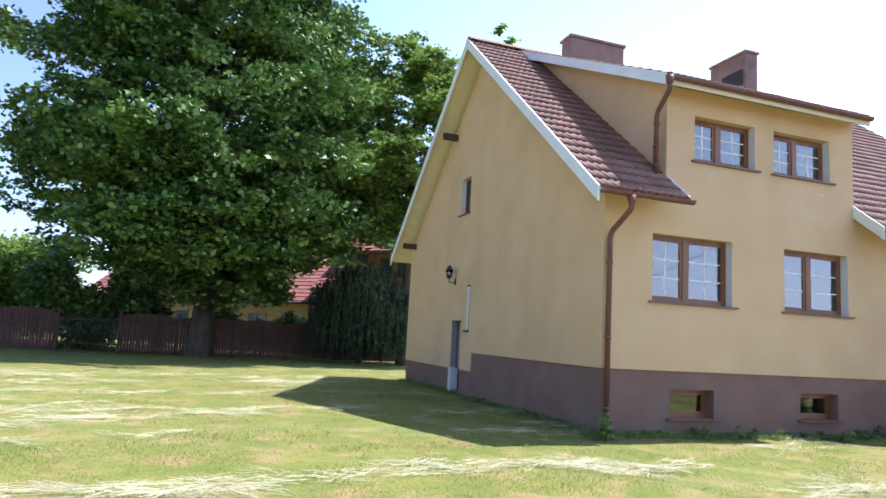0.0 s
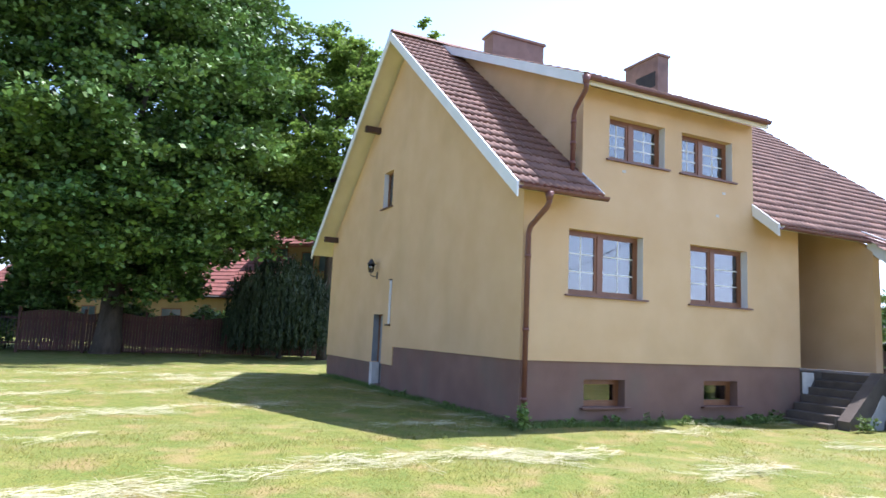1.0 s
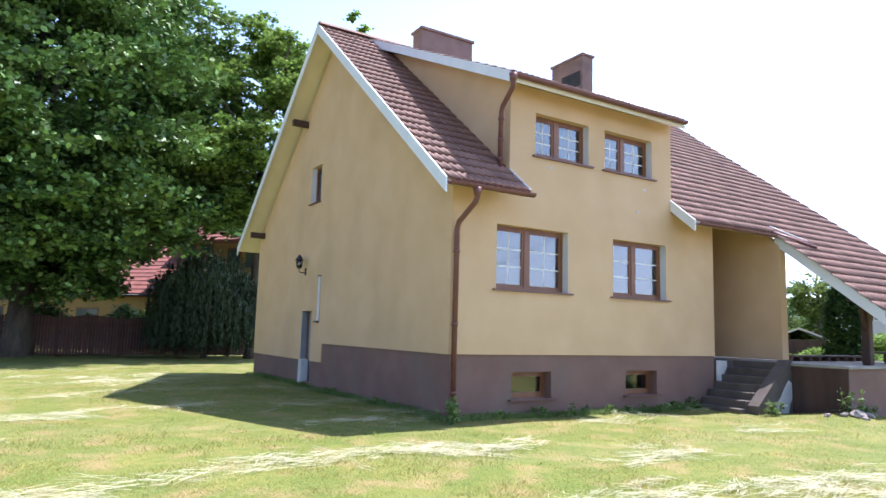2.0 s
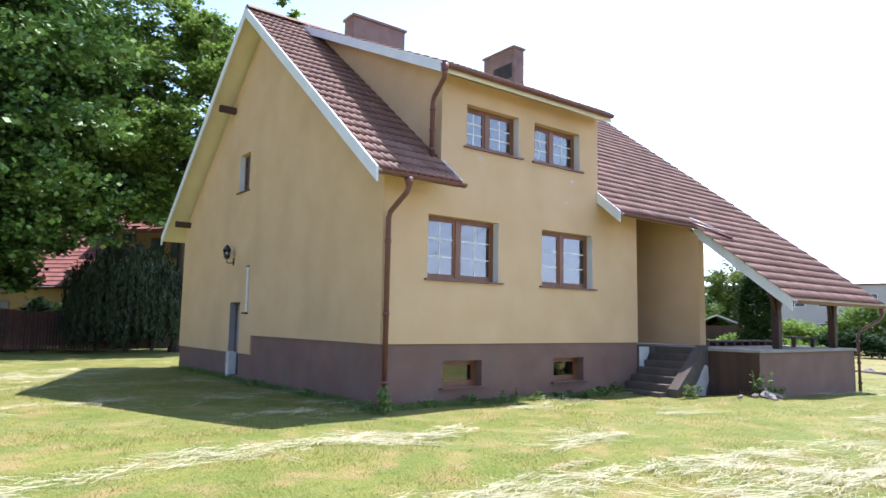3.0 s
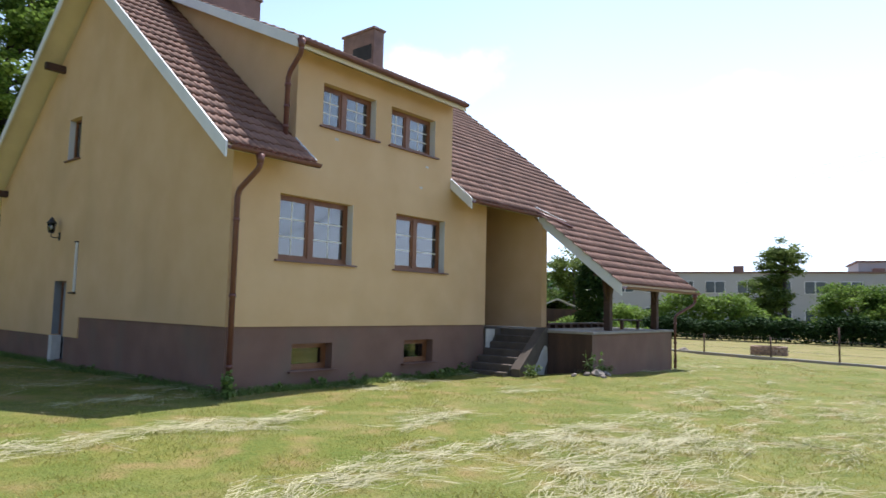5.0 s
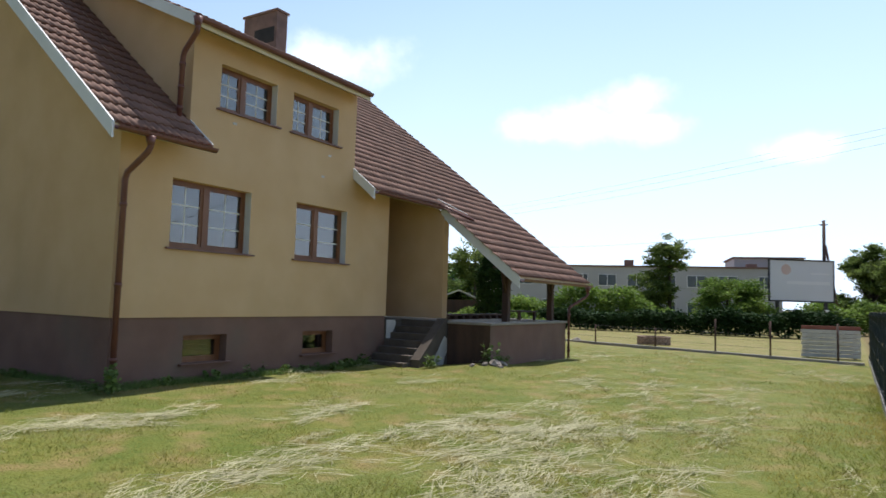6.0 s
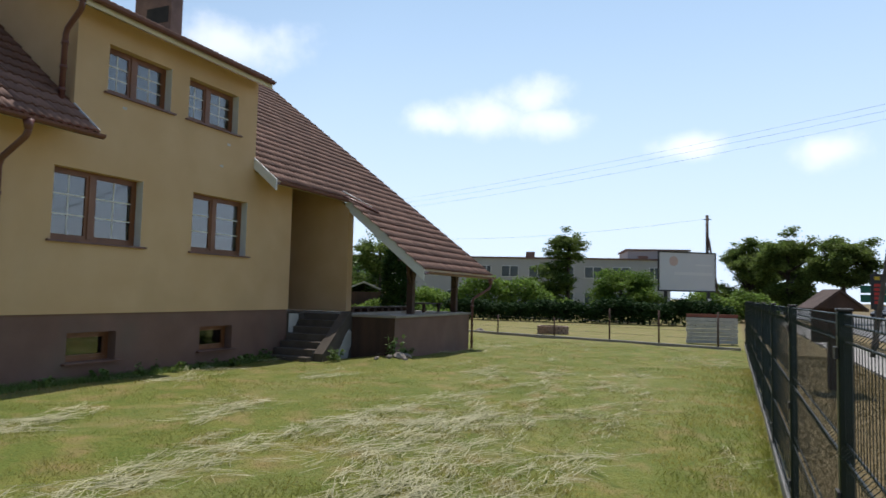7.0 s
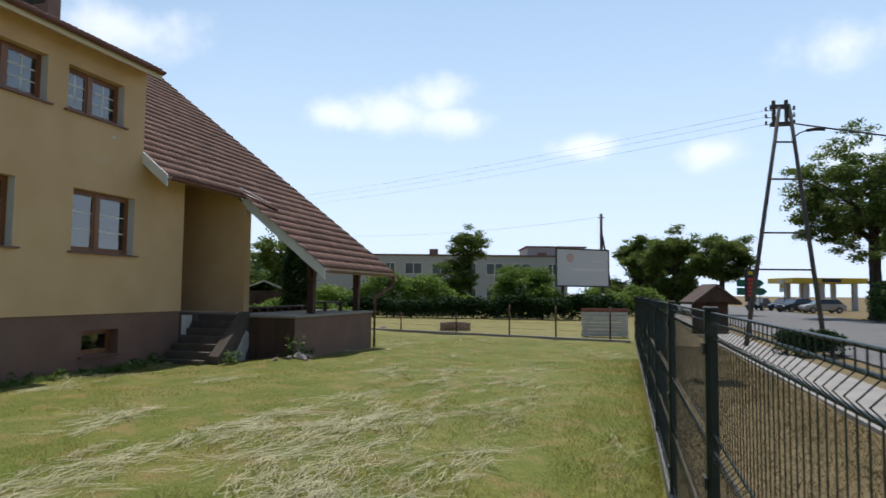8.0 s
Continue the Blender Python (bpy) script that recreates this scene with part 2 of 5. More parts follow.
def grid_wall(xs, zs, solid, y0, y1, place, top=None):
    """A wall in cells with real openings; place maps (along, depth, up) to the world; top gives a sloping upper edge."""
    bm = bmesh.new()
    cache = {}

    def v(x, y, z):
        k = (round(x, 4), round(y, 4), round(z, 4))
        if k not in cache:
            cache[k] = bm.verts.new(place(x, y, z))
        return cache[k]

    def is_solid(i, j):
        return 0 <= i < len(xs) - 1 and 0 <= j < len(zs) - 1 and solid((xs[i] + xs[i + 1]) / 2, (zs[j] + zs[j + 1]) / 2)

    for i in range(len(xs) - 1):
        a, b = xs[i], xs[i + 1]
        for j in range(len(zs) - 1):
            if not is_solid(i, j):
                continue
            c, d = zs[j], zs[j + 1]
            ca = cb = c
            da = db = d
            if top and j == len(zs) - 2:
                da, db = top(a), top(b)
            for y in (y0, y1):
                bm.faces.new((v(a, y, ca), v(b, y, cb), v(b, y, db), v(a, y, da)))
            if not is_solid(i - 1, j):
                bm.faces.new((v(a, y0, ca), v(a, y1, ca), v(a, y1, da), v(a, y0, da)))
            if not is_solid(i + 1, j):
                bm.faces.new((v(b, y0, cb), v(b, y1, cb), v(b, y1, db), v(b, y0, db)))
            if not is_solid(i, j - 1):
                bm.faces.new((v(a, y0, ca), v(b, y0, cb), v(b, y1, cb), v(a, y1, ca)))
            if not is_solid(i, j + 1):
                bm.faces.new((v(a, y0, da), v(b, y0, db), v(b, y1, db), v(a, y1, da)))
    bmesh.ops.recalc_face_normals(bm, faces=bm.faces[:])
    return bm


def fast_mesh(name, verts, faces, material, parent=None, smooth=False):
    """One mesh from numpy arrays of corners and of equal-sized faces."""
    me = bpy.data.meshes.new(name)
    nf, k = faces.shape
    me.vertices.add(len(verts))
    me.vertices.foreach_set("co", verts.astype(np.float32).ravel())
    me.loops.add(nf * k)
    me.loops.foreach_set("vertex_index", faces.astype(np.int32).ravel())
    me.polygons.add(nf)
    me.polygons.foreach_set("loop_start", np.arange(0, nf * k, k, dtype=np.int32))
    me.polygons.foreach_set("loop_total", np.full(nf, k, dtype=np.int32))
    me.update(calc_edges=True)
    me.materials.append(material)
    ob = new(name, me)
    ob.parent = parent
    return ob


# ---- ground ----
def gz(x, y):
    """Height of the ground."""
    return (0.11 * np.exp(-(((x - 1) / 9) ** 2 + ((y - 5) / 12) ** 2)) + 0.16 * np.exp(-((x - 8.0) ** 2 / 1.6 + (y + 2.7) ** 2 / 0.8))
            + 0.025 * np.sin(x * 0.9 + 1.3) * np.sin(y * 0.8 + 0.4) + 0.012 * np.sin(x * 2.3 + y * 1.9))


def ground_mat():
    m = bpy.data.materials.new("mown_lawn")
    m.use_nodes = True
    n, l = m.node_tree.nodes, m.node_tree.links
    b = n["Principled BSDF"]
    tc = n.new("ShaderNodeTexCoord")

    def nz(scale, detail=4, stretch=(1, 1, 1), turn=0.0):
        mp = n.new("ShaderNodeMapping")
        mp.inputs["Scale"].default_value = stretch
        mp.inputs["Rotation"].default_value = (0, 0, turn)
        l.new(tc.outputs["Object"], mp.inputs["Vector"])
        t = n.new("ShaderNodeTexNoise")
        t.inputs["Scale"].default_value, t.inputs["Detail"].default_value = scale, detail
        l.new(mp.outputs["Vector"], t.inputs["Vector"])
        return t.outputs["Fac"]

    def rng(v, a, c, lo=0.0, hi=1.0):
        r = n.new("ShaderNodeMapRange")
        r.inputs[1].default_value, r.inputs[2].default_value, r.inputs[3].default_value, r.inputs[4].default_value = a, c, lo, hi
        l.new(v, r.inputs[0])
        return r.outputs[0]

    def mixc(f, a, c):
        x = n.new("ShaderNodeMix")
        x.data_type = "RGBA"
        l.new(f, x.inputs["Factor"])
        for s, k in ((a, "A"), (c, "B")):
            if isinstance(s, tuple):
                x.inputs[k].default_value = (*s, 1)
            else:
                l.new(s, x.inputs[k])
        return x.outputs["Result"]

    green = mixc(rng(nz(0.9), 0.35, 0.68), (0.092, 0.135, 0.018), (0.245, 0.22, 0.055))
    green = mixc(rng(nz(5.5, 5), 0.44, 0.6, 0.0, 0.65), green, (0.075, 0.125, 0.02))
    green = mixc(rng(nz(28, 3), 0.3, 0.75), green, (0.165, 0.185, 0.04))
    green = mixc(rng(nz(1.7, 5), 0.50, 0.68, 0.0, 0.8), green, (0.275, 0.205, 0.085))
    hay = mixc(rng(nz(20, 4, (0.25, 1, 1)), 0.35, 0.65), (0.175, 0.185, 0.06), (0.28, 0.265, 0.12))
    swath = n.new("ShaderNodeMath")
    swath.operation = "MULTIPLY"
    l.new(rng(nz(0.55, 3, (0.28, 1.5, 1), 0.35), 0.45, 0.62), swath.inputs[0])
    l.new(rng(nz(7, 4, (0.35, 1.4, 1), 0.3), 0.35, 0.62), swath.inputs[1])
    sep = n.new("ShaderNodeSeparateXYZ")
    l.new(tc.outputs["Object"], sep.inputs[0])

    def op(kind, a, c):
        q = n.new("ShaderNodeMath")
        q.operation = kind
        for k, sck in enumerate((a, c)):
            if isinstance(sck, float):
                q.inputs[k].default_value = sck
            else:
                l.new(sck, q.inputs[k])
        return q.outputs[0]

    # rows of hay about three metres apart, wandering a little
    wander = op("MULTIPLY", op("SINE", op("MULTIPLY", sep.outputs["X"], 0.55), 0.0), 0.35)
    row = op("COSINE", op("MULTIPLY", op("ADD", op("ADD", sep.outputs["Y"], 2.8), wander), 2.094), 0.0)
    rows = op("MULTIPLY", rng(row, 0.45, 1.0), rng(nz(2.6, 4, (0.4, 1.3, 1), 0.1), 0.42, 0.66, 0.0, 0.38))
    lawn = mixc(op("MAXIMUM", op("MULTIPLY", swath.outputs[0], 0.42), rows), green, hay)
    bare = mixc(rng(nz(3, 5), 0.3, 0.7), (0.13, 0.10, 0.045), (0.215, 0.16, 0.08))
    bare = mixc(rng(nz(60, 3), 0.3, 0.8), bare, (0.22, 0.175, 0.09))
    lawn = mixc(rng(sep.outputs["X"], 17.0, 23.0, 0.0, 0.6), lawn, mixc(rng(nz(1.2, 4), 0.35, 0.65), (0.20, 0.19, 0.06), (0.33, 0.26, 0.13)))
    col = mixc(rng(sep.outputs["Y"], -10.7, -11.0), lawn, bare)
    l.new(col, b.inputs["Base Color"])
    b.inputs["Roughness"].default_value = 0.9
    b.inputs["Specular IOR Level"].default_value = 0.2
    bp = n.new("ShaderNodeBump")
    bp.inputs["Strength"].default_value, bp.inputs["Distance"].default_value = 0.8, 0.05
    l.new(nz(24, 5), bp.inputs["Height"])
    l.new(bp.outputs["Normal"], b.inputs["Normal"])
    return m


M_LAWN = ground_mat()


def build_ground():
    def steps(lo, hi, fine):
        out = set(np.round(np.arange(lo, hi, fine), 3))
        k = fine
        a, b = lo, hi
        while b < 1500:
            k *= 1.35
            a, b = a - k, b + k
            out |= {round(a, 3), round(b, 3)}
        return np.array(sorted(out))
    xs, ys = steps(-14, 26, 0.4), steps(-16, 28, 0.4)
    X, Y = np.meshgrid(xs, ys)
    near = (np.abs(X) < 60) & (np.abs(Y) < 60)
    Z = np.where(near, gz(X, Y), 0) - np.where(Y < -12.5, 0.03, 0)
    v = np.stack([X, Y, Z], -1).reshape(-1, 3)
    i = np.arange(len(v)).reshape(X.shape)
    f = np.stack([i[:-1, :-1], i[:-1, 1:], i[1:, 1:], i[1:, :-1]], -1).reshape(-1, 4)
    g = fast_mesh("ground", v, f, M_LAWN)
    for p in g.data.polygons:
        p.use_smooth = True
    return tagged(g, "mown lawn with pale drying hay in swaths", "lawn", kind="structure")


build_ground()
road = part("road", boxes((-300, 500, -27.5, -16.6, -0.2, 0.03)), M_ASPHALT)
tagged(road, "grey asphalt road beyond the fence", "road", kind="structure")
pave = part("pavement", boxes((-200, 300, -15.1, -13.6, -0.2, 0.035)), M_PAVE)
tagged(pave, "pale concrete pavement along the road", "pavement", kind="structure")

# ---- the house ----
P = 1.25
RIDGE_Y, RIDGE_Z, SLOPE = 6.05, 9.70, 0.806
HX = 14.50


def verge_x(y):
    """The right-hand verge leans in slightly towards the ridge."""
    return 14.50 - 1.05 * (y + 3.05) / 9.1



def roof_z(y):
    return RIDGE_Z - SLOPE * abs(y - RIDGE_Y)


house = thing("house", "yellow stucco gabled house with brown plinth and red-brown tiled roof", "house")
HOLES = {"w1": (1.03, 2.86, 2.50, 3.75), "w2": (4.15, 5.85, 2.50, 3.75), "u1": (1.96, 3.43, 5.25, 6.14), "u2": (3.91, 5.41, 5.25, 6.14)}
BASE_HOLES = {"b1": (1.46, 2.43, 0.41, 0.92), "b2": (4.55, 5.51, 0.41, 0.92)}
GABLE_HOLES = {"gw": (6.70, 7.42, 5.08, 6.12), "door": (6.93, 7.66, 0.2, 2.10)}
DX0, DX1, DZ = 1.31, 6.06, 6.645


def in_hole(holes):
    return lambda x, z: not any(a < x < b and c < z < d for a, b, c, d in holes.values())


def front_solid(x, z):
    return in_hole(HOLES)(x, z) and (z < 4.52 or DX0 < x < DX1)


xs = sorted({0, DX0, DX1, 7.55} | {e for h in HOLES.values() for e in h[:2]})
zs = sorted({P, 4.52, DZ} | {e for h in HOLES.values() for e in h[2:]})
part("front_wall", grid_wall(xs, zs, front_solid, 0.0, 0.3, lambda x, y, z: (x, y, z)), M_STUCCO, house)
xs = sorted({0.03, 7.55} | {e for h in BASE_HOLES.values() for e in h[:2]})
zs = sorted({-0.3, P} | {e for h in BASE_HOLES.values() for e in h[2:]})
part("front_plinth", grid_wall(xs, zs, in_hole(BASE_HOLES), 0.03, 0.3, lambda x, y, z: (x, y, z)), M_PLINTH, house, "brown painted plinth")


def gable_solid(y, z):
    lower = P if y < 6.12 else 0.77
    return in_hole(GABLE_HOLES)(y, z) and z > lower


ys = sorted({0.3, 6.12, 12.1, RIDGE_Y, 3.0, 9.0} | {e for h in GABLE_HOLES.values() for e in h[:2]})
zs = [-0.3, 0.2, 0.77, P, 2.10, 4.2]
gable_top = lambda y: roof_z(y) - 0.22
part("gable_wall", grid_wall(ys, zs, lambda y, z: gable_solid(y, z), 0.0, 0.3, lambda y, x, z: (x, y, z)), M_STUCCO, house)


def upper_gable():
    """The triangle above the eaves, round the small window."""
    bm = bmesh.new()
    y0, y1, z0, z1 = GABLE_HOLES["gw"]
    for x in (0.0, 0.3):
        def q(*p):
            bm.faces.new([bm.verts.new((x, a, b)) for a, b in p])
        q((0.3, 4.2), (y0, 4.2), (y0, gable_top(y0)), (RIDGE_Y, gable_top(RIDGE_Y)), (0.3, gable_top(0.3)))
        q((y0, 4.2), (y1, 4.2), (y1, z0), (y0, z0))
        q((y0, z1), (y1, z1), (y1, gable_top(y1)), (y0, gable_top(y0)))
        q((y1, 4.2), (12.1, 4.2), (12.1, gable_top(12.1)), (y1, gable_top(y1)))
    for a, b in (((y0, z0), (y1, z0)), ((y1, z0), (y1, z1)), ((y1, z1), (y0, z1)), ((y0, z1), (y0, z0))):
        bm.faces.new([bm.verts.new(p) for p in ((0, *a), (0, *b), (0.3, *b), (0.3, *a))])
    bmesh.ops.remove_doubles(bm, verts=bm.verts[:], dist=0.0005)
    bmesh.ops.recalc_face_normals(bm, faces=bm.faces[:])
    return bm


part("gable_wall", upper_gable(), M_STUCCO, house)
part("gable_corner", boxes((0.0, 0.298, 0.301, 0.32, 4.2, 4.5)), M_STUCCO, house)
ys = sorted({0.3, 6.12, 12.1, 6.93, 7.66})
part("gable_plinth", grid_wall(ys, [-0.3, 0.2, 0.77, P], lambda y, z: (z < P if y < 6.12 else z < 0.77) and not (6.93 < y < 7.66 and z > 0.2), 0.03, 0.3, lambda y, x, z: (x, y, z)), M_PLINTH, house, "brown painted plinth with a step")
part("back_wall", boxes((0.3, 13.3, 11.8, 12.1, -0.3, 4.4)), M_STUCCO, house)
part("end_wall", prism(bmesh.new(), [(4.2, -0.3), (11.8, -0.3), (11.8, 4.6), (RIDGE_Y, 9.4), (4.2, 7.8)], 13.0, 13.3, 0), M_STUCCO, house)
part("inner_wall", boxes((7.55, 13.0, 4.2, 4.5, 0, 7.7)), M_STUCCO, house)
part("recess_wall", boxes((7.25, 7.55, 0.301, 4.2, 0, 4.75)), M_STUCCO, house)
part("porch_wall", prism(bmesh.new(), [(-0.75, 1.2), (4.2, 1.2), (4.2, roof_z(4.2) - 0.24), (-0.75, roof_z(-0.75) - 0.24)], 9.1, 9.36, 0), M_STUCCO, house)
# Added near-black floor, ceiling and cross wall stand in for unlit rooms.
part("room_shade_boxes", boxes((0.31, 7.2, 0.31, 11.7, 1.0, 1.1), (0.31, 7.2, 0.31, 11.7, 4.1, 4.2), (0.31, 7.2, 2.6, 2.7, -0.2, 6.6)), M_DARK, house)


def slab(x0, x1, ya, yb, za, zb, t):
    """A sloping slab from (ya, za) to (yb, zb), its underside t lower."""
    return prism(bmesh.new(), [(ya, za), (yb, zb), (yb, zb - t), (ya, za - t)], x0, x1, 0)


EY = -0.62
T = 0.1
part("roof_deck", slab(-0.55, DX0, EY, RIDGE_Y, roof_z(EY) - 0.03, RIDGE_Z - 0.03, T), M_SOFFIT, house)
def lean_slab(x0, ya, yb):
    """A roof deck whose right edge follows the leaning verge."""
    bm = slab(x0, HX, ya, yb, roof_z(ya) - 0.03, roof_z(yb) - 0.03, T)
    for v in bm.verts:
        if v.co.x > x0 + 0.1:
            v.co.x = verge_x(v.co.y)
    return bm


part("roof_deck", lean_slab(DX1, EY, RIDGE_Y), M_SOFFIT, house)
part("roof_deck", lean_slab(9.15, -3.0, EY), M_SOFFIT, house)
part("roof_deck", slab(-0.55, verge_x(RIDGE_Y), 12.75, RIDGE_Y, roof_z(12.75) - 0.03, RIDGE_Z - 0.03, T), M_SOFFIT, house)
# dormer
DE, DEZ = -0.4, 6.66
DS = (RIDGE_Z - DEZ) / (RIDGE_Y - DE)
part("dormer_roof_deck", slab(1.0, DX1, DE, RIDGE_Y, DEZ - 0.03, RIDGE_Z - 0.03, 0.16), M_SOFFIT, house)
part("dormer_cheek", prism(bmesh.new(), [(0.3, roof_z(0.3)), (RIDGE_Y - 0.1, RIDGE_Z - 0.25), (0.3, DEZ + DS * 0.7 - 0.18)], DX0, DX0 + 0.2, 0), M_STUCCO, house)
part("dormer_cheek", prism(bmesh.new(), [(0.004, 6.646), (0.299, 6.646), (0.299, 6.79), (0.004, 6.655)], DX0 + 0.002, DX0 + 0.2, 0), M_STUCCO, house)


def tile_mesh(w, h):
    """One double-wave tile lying in the plane (x across, y up the slope), thick at its lower lip."""
    bm = bmesh.new()
    k = 8
    prof = [0.017 * math.sin(2 * math.pi * 2 * i / k - 0.6) for i in range(k + 1)]
    lo = [bm.verts.new((w * i / k, 0, prof[i] + 0.044)) for i in range(k + 1)]
    hi = [bm.verts.new((w * i / k, h, prof[i] * 0.9 + 0.012)) for i in range(k + 1)]
    un = [bm.verts.new((w * i / k, 0.004, prof[i] * 0.9 + 0.006)) for i in range(k + 1)]
    for i in range(k):
        bm.faces.new((lo[i], lo[i + 1], hi[i + 1], hi[i])).smooth = True
        bm.faces.new((un[i], un[i + 1], lo[i + 1], lo[i]))
    me = bpy.data.meshes.new("roof_tile")
    bm.to_mesh(me)
    bm.free()
    me.materials.append(M_TILE)
    return me


TW, TH = 0.30, 0.345


def tiled(name, x0, x1, ya, yb, za, zb, parent, singles=None, skip=None, lean=None):
    """Covers a slope with tiles; those that singles(x, y) picks are objects of their own."""
    run = math.hypot(yb - ya, zb - za)
    rows, cols = max(1, round(run / TH)), max(1, round((x1 - x0) / TW))
    h, w = run / rows, (x1 - x0) / cols
    me = tile_mesh(w, h * 1.04)
    tv = np.array([v.co[:] for v in me.vertices])
    tf = np.array([p.vertices[:] for p in me.polygons])
    ang = math.atan2(zb - za, yb - ya)
    V, F, c = [], [], 0
    rnd = random.Random(5)
    turn = Matrix.Rotation(ang, 4, "X")
    tn = np.array(turn.to_3x3())
    full = w
    for r in range(rows):
        d = h * r
        w = full if not lean else (lean(ya + d * math.cos(ang)) - x0) / cols
        sx = w / full
        for q in range(cols):
            x, y, z = x0 + w * q, ya + d * math.cos(ang), za + d * math.sin(ang)
            if skip and skip(x + w / 2, y):
                continue
            if singles and singles(x, y):
                ob = new("tile", me)
                ob.matrix_basis = Matrix.Translation((x, y, z + rnd.uniform(-0.004, 0.004))) @ turn @ Matrix.Diagonal((sx, 1, 1, 1))
                ob.parent = parent
            else:
                V.append((tv * np.array((sx, 1, 1))) @ tn.T + np.array((x, y, z + rnd.uniform(-0.004, 0.004))))
                F.append(tf + c)
                c += len(tv)
    if V:
        ob = fast_mesh(name, np.concatenate(V), np.concatenate(F), M_TILE, parent)
        tagged(ob, kind="stuff")


roof = part("roof", prism(bmesh.new(), [(RIDGE_Y - 0.16, RIDGE_Z + 0.0), (RIDGE_Y - 0.1, RIDGE_Z + 0.08), (RIDGE_Y, RIDGE_Z + 0.11), (RIDGE_Y + 0.1, RIDGE_Z + 0.08), (RIDGE_Y + 0.16, RIDGE_Z)], -0.56, verge_x(RIDGE_Y), 0), M_TILE, house, "red-brown clay tile roof")
tiled("tiles", -0.53, DX0, EY - 0.05, RIDGE_Y - 0.05, roof_z(EY - 0.05), roof_z(RIDGE_Y - 0.05), roof, lambda x, y: True)
tiled("tiles", DX1 + 0.01, HX, -3.05, RIDGE_Y - 0.05, roof_z(-3.05), roof_z(RIDGE_Y - 0.05), roof, lambda x, y: y < -1.2 and x < 13.5, lambda x, y: x < 9.1 and y < EY - 0.15, verge_x)
tiled("tiles", 1.0, DX1, DE - 0.04, RIDGE_Y - 0.05, DEZ - 0.02, RIDGE_Z - 0.02, roof)

# verge boards
def board(name, x0, x1, ya, yb, fz, top, h, m=M_WHITE):
    return part(name, prism(bmesh.new(), [(ya, fz(ya) + top), (yb, fz(yb) + top), (yb, fz(yb) + top - h), (ya, fz(ya) + top - h)], x0, x1, 0), m, house, "white painted verge board")


board("verge_board", -0.585, -0.551, EY - 0.06, RIDGE_Y, roof_z, 0.04, 0.27)
board("verge_board", -0.585, -0.551, 12.8, RIDGE_Y, roof_z, 0.04, 0.27)
board("verge_board", 9.115, 9.149, -3.05, EY, roof_z, 0.0, 0.30)
board("verge_board", 6.02, 6.056, EY - 0.05, 0.0, roof_z, 0.02, 0.26)
board("verge_board", 1.311, 1.335, EY - 0.03, 0.0, roof_z, 0.05, 0.08)
board("verge_board", 0.966, 0.999, DE, RIDGE_Y, lambda y: DEZ + DS * (y - DE), 0.02, 0.22)


def gutter(x0, x1, y, z):
    bm = bmesh.new()
    k = 7
    ring = [[(y + 0.075 * math.cos(math.pi + math.pi * i / (k - 1)), z + 0.075 * math.sin(math.pi + math.pi * i / (k - 1)))] for i in range(k)]
    outer = [r[0] for r in ring]
    inner = [(y + (a - y) * 0.88, z + (b - z) * 0.88) for a, b in outer][::-1]
    return prism(bm, outer + inner, x0, x1, 0)


part("gutter", gutter(-0.53, 1.345, EY - 0.10, roof_z(EY) - 0.07), M_PIPE, house, "brown half-round gutter")
part("gutter", gutter(6.06, 9.1, EY - 0.10, roof_z(EY) - 0.07), M_PIPE, house)
part("gutter", gutter(9.15, 14.42, -3.12, roof_z(-3.05) - 0.06), M_PIPE, house)
part("gutter", gutter(0.95, 6.03, DE - 0.075, DEZ - 0.04), M_PIPE, house)


